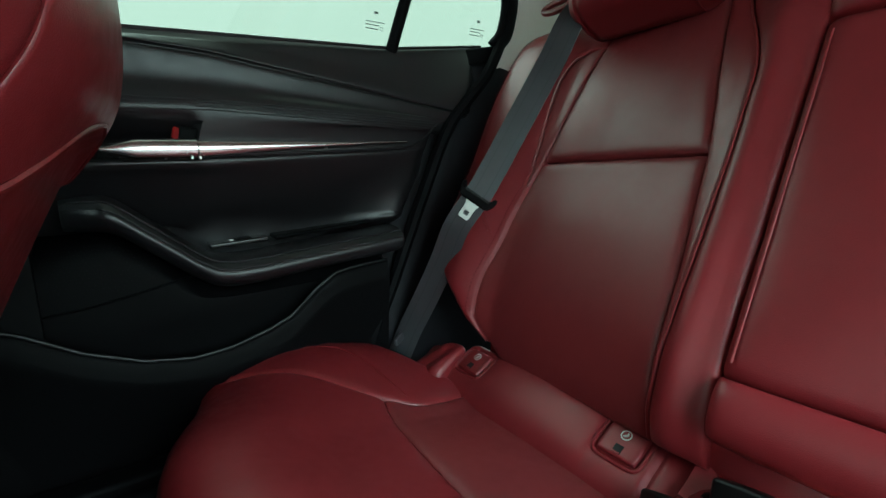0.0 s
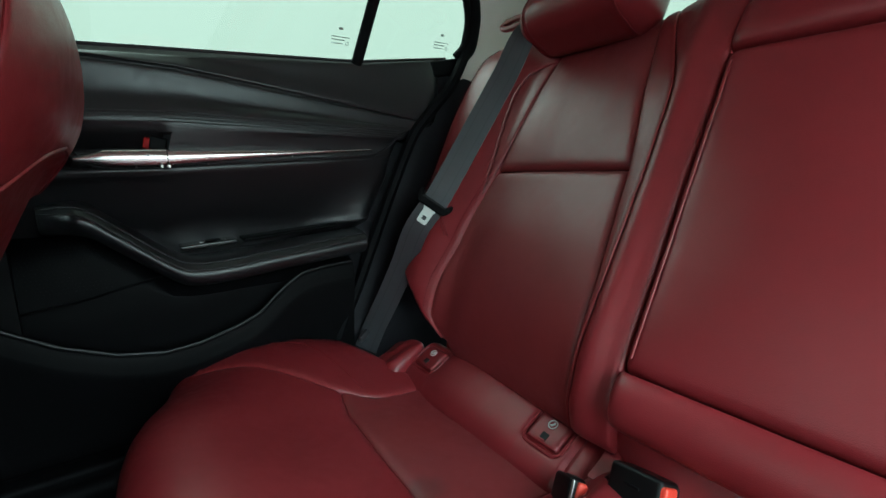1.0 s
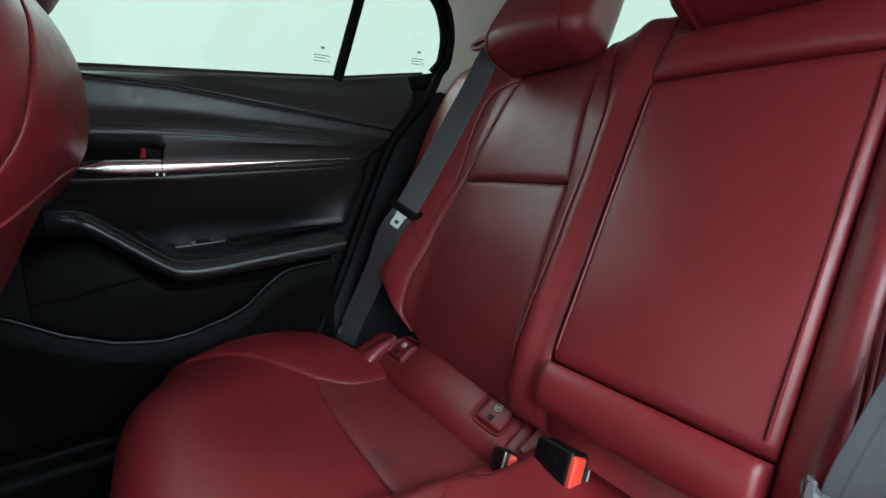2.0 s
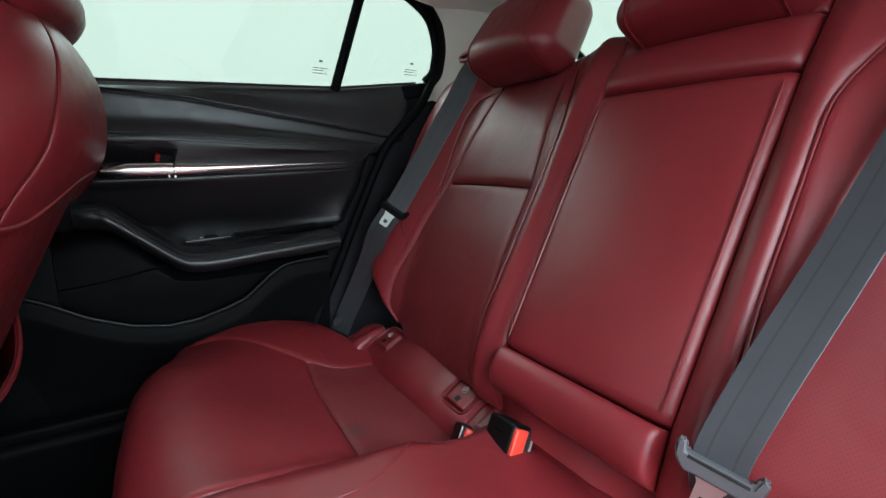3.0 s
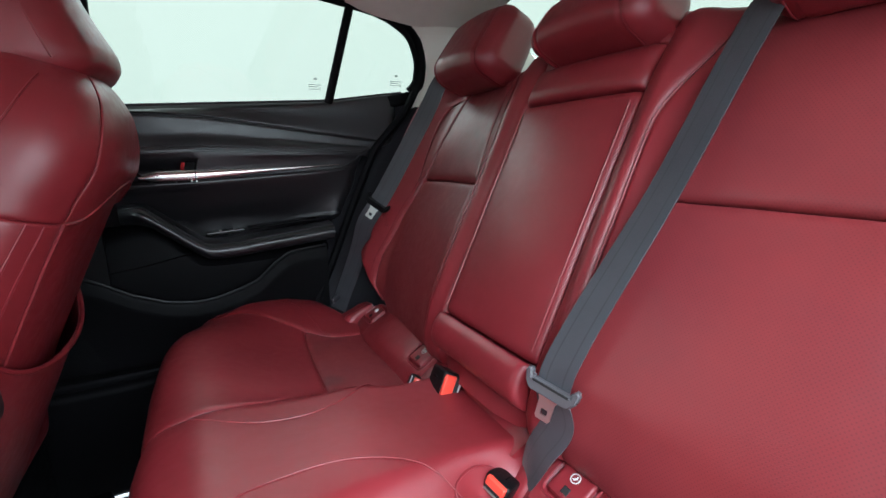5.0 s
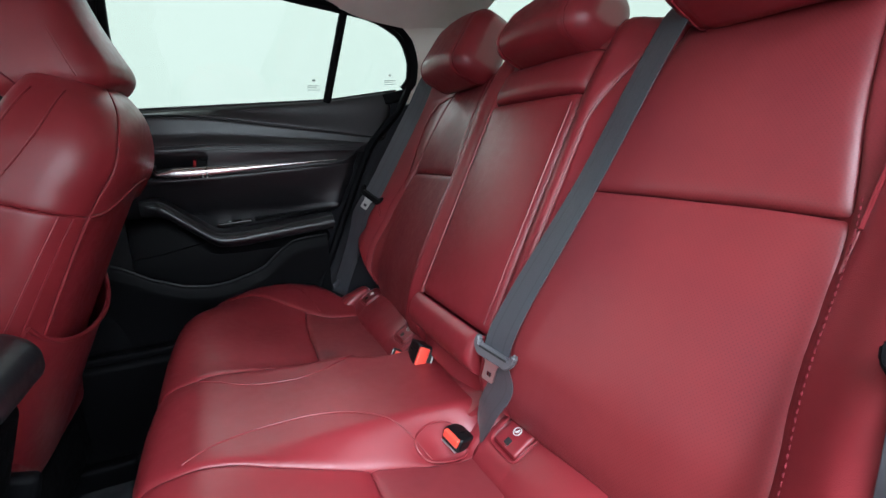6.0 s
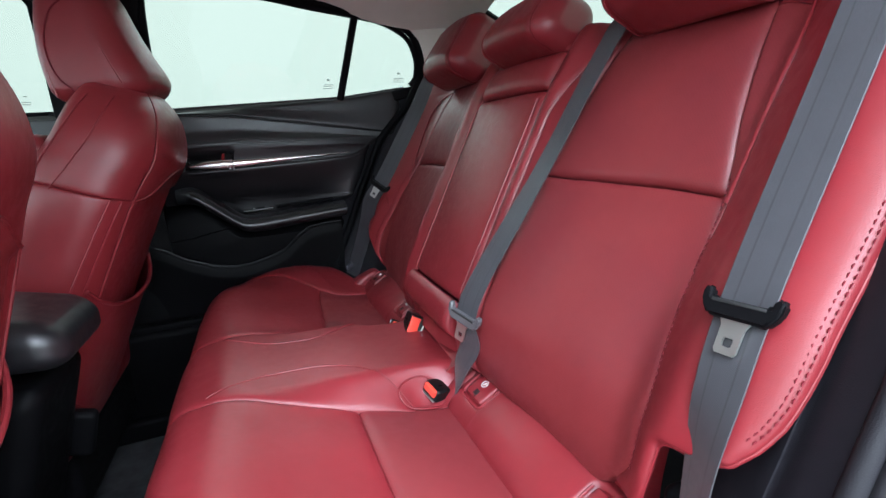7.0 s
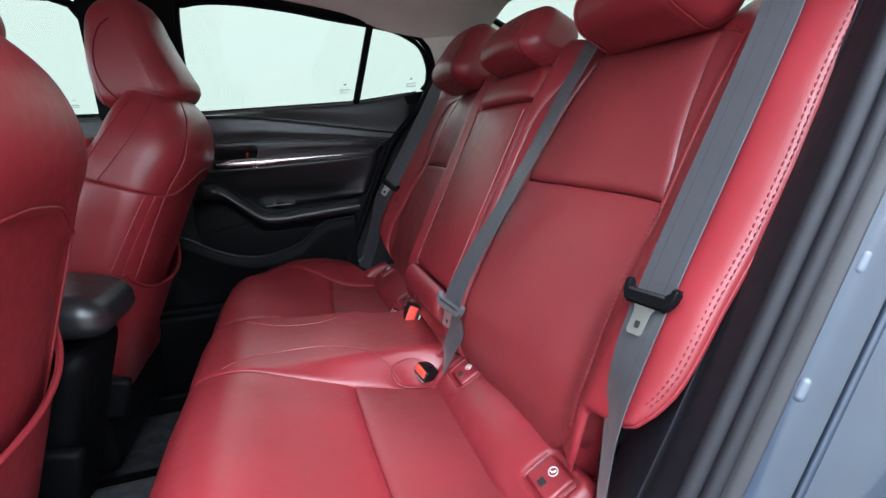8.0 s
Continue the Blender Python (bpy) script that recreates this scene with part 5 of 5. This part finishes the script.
# ---- front seats ----
def front_seat(y0, label, x0=0.0, nod=0.0, lean=0.40, drop=0.025):
    """A bucket seat seen from behind: backrest shell with pocket, side wings, headrest, cushion, base."""
    seat = thing("front_seat", (-0.85, y0, 0.02), label, "car seat", "front seats")
    U = Vector((lean, 0, math.sqrt(1 - lean * lean)))
    F = Vector((-U.z, 0, lean))
    O = Vector((-0.685 + x0 + 0.5 * (0.40 - lean), y0, 0.34))

    def at(y, s, d):
        return O + U * s + F * d + Vector((0, y, 0))

    def bent(v):
        return math.copysign(abs(v) ** (2 / 2.8), v)

    def body(a, s):
        """The backrest's outline in plan at the height s: a = 0 rear, +-pi/2 flanks, pi the seat face."""
        hw = curve([(-0.10, 0.205), (0.12, 0.238), (0.33, 0.245), (0.46, 0.226)], s)
        hd = curve([(-0.10, 0.100), (0.20, 0.104), (0.46, 0.100)], s)
        k = math.sqrt(max(0.0, 1 - (max(0, s - 0.43) / 0.172) ** 2))
        hw, deep = hw * (0.12 + 0.88 * k ** 0.9), hd * (0.30 + 0.70 * k)
        d0 = (hd - deep) * 1.0 - curve([(0.12, 0.0), (0.30, 0.012), (0.41, 0.022), (0.48, 0.034), (0.55, 0.028), (0.62, 0.0)], s)
        return at(hw * bent(math.sin(a)), s, d0 + deep * (1 - (bent(math.cos(a)) if math.cos(a) > 0 else -abs(math.cos(a)) ** 0.45)))

    SPLIT = None

    def split_s(a):
        """The seam between the upper and lower back: an arch over the recessed back panel."""
        return curve([(0.0, 0.478), (0.2, 0.468), (0.4, 0.440), (0.62, 0.420), (0.8, 0.415)], abs(a)) - drop

    def pads(a0, a1, s0, s1, name, back, nu=20, nv=30, label=""):
        us, vs = steps(0.3, nu), steps(0.4, nv)
        wide = (body(a0, 0.3) - body(a1, 0.3)).length

        def f(u, v):
            a = a0 + (a1 - a0) * u
            b0, b1 = (split_s(a) if q is SPLIT else q for q in (s0, s1))
            s = b0 + (b1 - b0) * v
            p = body(a, s)
            g = dip(min(v, 1 - v) * (b1 - b0), 0.004, 0.008) + dip(min(u, 1 - u) * wide, 0.004, 0.008)
            if name == "lower_back":
                g += 0.011 * curve([(0.0, 0.0), (0.045, 1.0)], min(u, 1 - u)) * curve([(0.0, 0.0), (0.03, 1.0)], 1 - v)
            axis = at(0, s, 0.10)
            return p + (axis - p).normalized() * (g - 0.003 * math.sin(math.pi * u))
        return part(name, sheet(us, vs, f, back), leather, seat, label)
    EDGE, FACE, TOP = 0.80, 2.25, 0.599
    pads(-EDGE, EDGE, SPLIT, TOP, "upper_back", F * 0.03, 26)
    pads(-EDGE, EDGE, -0.15, SPLIT, "lower_back", F * 0.03, 26)
    for sy in (-1, 1):
        pads(sy * EDGE, sy * FACE, SPLIT, TOP, "upper_flank", (0, -sy * 0.04, 0), 14)
        pads(sy * EDGE, sy * FACE, -0.15, SPLIT, "lower_flank", (0, -sy * 0.04, 0), 14)
        bm = bmesh.new()
        tube(bm, [body(sy * EDGE, s) + (body(sy * EDGE, s) - at(0, s, 0.10)).normalized() * -0.001 for s in [-0.15 + (0.565 - drop) * k / 40 for k in range(41)]], 0.0026, 8)
        part("piping", bm, leather, seat)
        def flank(s, d):
            """The point of the flank at the height s that stands d before the seat's rear."""
            lo, hi = EDGE, FACE
            for k in range(24):
                mid = (lo + hi) / 2
                lo, hi = (mid, hi) if (body(mid, s) - O).dot(F) < d else (lo, mid)
            return body(sy * lo, s) + Vector((0, sy * 0.0032, 0))
        bm = bmesh.new()
        for rows in (((0.565, 0.076), (0.50, 0.081), (0.44, 0.096), (0.385, 0.114)), ((0.555, 0.112), (0.50, 0.122), (0.44, 0.136), (0.40, 0.142)),
                     ((0.388, 0.030), (0.30, 0.042), (0.15, 0.062), (-0.08, 0.090)), ((0.386, 0.016), (0.30, 0.027), (0.15, 0.044), (-0.08, 0.070))):
            tube(bm, spline([flank(q.x, q.y) for q in spline([(a, b, 0) for a, b in rows], 6)], 2), 0.0015, 6)
        part("seam", bm, leather, seat)
    bm = bmesh.new()
    tube(bm, [body(a, split_s(a)) + (body(a, split_s(a)) - at(0, split_s(a), 0.10)).normalized() * 0.001 for a in [-EDGE + 2 * EDGE * k / 48 for k in range(49)]], 0.0022, 6)
    part("piping", bm, leather, seat)
    # core closes the joints between the pads
    bm = bmesh.new()
    rings = [[bm.verts.new(at(0, s, 0.10).lerp(body(2 * math.pi * k / 40, s), 0.84)) for k in range(40)] for s in [-0.148 + 0.74 * j / 24 for j in range(25)]]
    for p, q in zip(rings, rings[1:]):
        for k in range(40):
            bm.faces.new((p[k], p[(k + 1) % 40], q[(k + 1) % 40], q[k]))
    bm.faces.new(rings[0])
    bm.faces.new(rings[-1])
    part("core", bm, leather, seat)
    # map pocket: a thin leather sling with a sagging rim
    def pocket(u, v):
        a = -1.05 + 2.10 * u
        s1 = 0.165 + 0.05 * abs(2 * u - 1) ** 2
        s = -0.13 + (s1 + 0.13) * v
        p = body(a, s)
        return p + (p - at(0, s, 0.10)).normalized() * (0.003 + 0.016 * v * math.cos(a) ** 2)
    pk = part("map_pocket", sheet(steps(0.5, 24), [i / 16 for i in range(17)], pocket, F * 0.005), leather, seat, "red leather map pocket")
    bm = bmesh.new()
    tube(bm, [pocket(k / 30, 1.0) for k in range(31)], 0.004, 8)
    part("piping", bm, leather, pk)
    # seat face, hidden from behind, closes the back
    bm = rbox((0.03, 0.205, 0.29), 0.028, 4)
    T = Matrix(((-F.x, 0, U.x, 0), (0, 1, 0, 0), (-F.z, 0, U.z, 0), (0, 0, 0, 1)))
    part("seat_face", placed(bm, Matrix.Translation(at(0, 0.17, 0.165)) @ T), leather, seat)
    # headrest
    hd, hw, hh = 0.074, 0.135, 0.112
    def shape(p):
        q = Vector(p)
        k = max(0.0, (p.z + hh) / (2 * hh))
        q.y *= 1.0 - 0.20 * k ** 2
        q.x *= 1.08 - 0.50 * k ** 1.5
        q.x -= 0.10 * (1 - math.cos(p.y / hw * 1.0)) * (1.0 - 0.5 * k)
        q.x -= 0.012 * math.sin(math.pi * k)
        return q
    hu = Vector((-0.22, 0, 0.9755))
    hm = Matrix.Translation((-0.548 + x0 - nod, y0, 1.004)) @ Matrix(((hu.z, 0, hu.x, 0), (0, 1, 0, 0), (-hu.x, 0, hu.z, 0), (0, 0, 0, 1)))
    hr = part("headrest", placed(rbox((hd, hw, hh), 0.042, 8, shape, 6), hm), leather, seat, "padded red leather headrest")
    for sy in (-1, 1):
        bm = bmesh.new()
        tube(bm, [hm @ shape(Vector((x, sy * (hw - 0.004), z))) for x, z in spline_xz([(-0.05, -0.09), (-0.045, 0.0), (-0.03, 0.06), (0.0, 0.085), (0.03, 0.06), (0.045, 0.0), (0.05, -0.09)])], 0.0015, 6)
        part("piping", bm, leather, hr)
        bm = bmesh.new()
        tube(bm, [hm @ shape(Vector((x, sy * (hw + 0.0006), z))) for x, z in spline_xz([(-0.008, -0.105), (-0.034, -0.055), (-0.036, 0.005), (-0.018, 0.050), (0.012, 0.066)])], 0.0014, 6)
        part("seam", bm, thread, hr)
    for sy in (-0.07, 0.07):
        bm = bmesh.new()
        tube(bm, [at(sy, 0.52, 0.05), Vector((-0.53 + x0 - nod, y0 + sy, 0.93))], 0.0065, 10)
        part("post", bm, gloss_black, hr)
    # cushion and base
    bm = rbox((0.25, 0.25, 0.075), 0.05, 6)
    part("cushion", placed(bm, pose(-0.95, y0, 0.30, 0, 6, 0)), leather, seat)
    bm = rbox((0.22, 0.21, 0.07), 0.02, 4)
    part("base", placed(bm, Matrix.Translation((-0.93, y0, 0.16))), black_plastic, seat)
    for sy in (-1, 1):
        bm = rbox((0.28, 0.022, 0.03), 0.012, 4)
        part("rail", placed(bm, Matrix.Translation((-0.90, y0 + sy * 0.19, 0.03))), black_plastic, seat)
    bm = rbox((0.05, 0.014, 0.045), 0.012, 4)
    part("hinge_cover", placed(bm, pose(-0.70, y0 - 0.245 * (1 if y0 > 0 else -1), 0.30, 0, 15, 0)), black_plastic, seat)
    return seat


def spline_xz(pts):
    return [(p.x, p.z) for p in spline([(x, 0, z) for x, z in pts], 6)]


front_seat(0.365, "red leather front seat with map pocket, seen behind the console", 0.0, 0.0, 0.37)
front_seat(-0.365, "red leather front seat beside the open door", -0.042, 0.02, 0.25, 0.05)

# ---- centre console ----
console = thing("centre_console", (-0.95, 0, 0.08), "black centre console with padded leather armrest lid", "console")
bm = rbox((0.30, 0.095, 0.20), 0.03, 5, lambda p: Vector((p.x + 0.06 * (p.z / 0.2) * (1 if p.x > 0 else 0), p.y, p.z)))
part("body", placed(bm, Matrix.Translation((-0.98, 0, 0.28))), black_plastic, console)
def lid(p):
    k = max(0, (p.x + 0.02) / 0.17)
    return Vector((p.x, p.y * (1 - 0.12 * k), p.z * (1 - 0.25 * k) - 0.018 * k * k))
bm = rbox((0.17, 0.105, 0.048), 0.04, 7, lid)
part("armrest_lid", placed(bm, Matrix.Translation((-0.755, 0, 0.550))), black_leather, console, "padded black leather armrest lid")
bm = bmesh.new()
tube(bm, [(-0.76 + 0.13 * math.cos(a), 0.103 * math.copysign(abs(math.sin(a)) ** 0.4, math.sin(a)), 0.520) for a in [-math.pi / 2 + math.pi * k / 30 for k in range(31)]], 0.0022, 6)
part("stitching", bm, grey_thread, console)
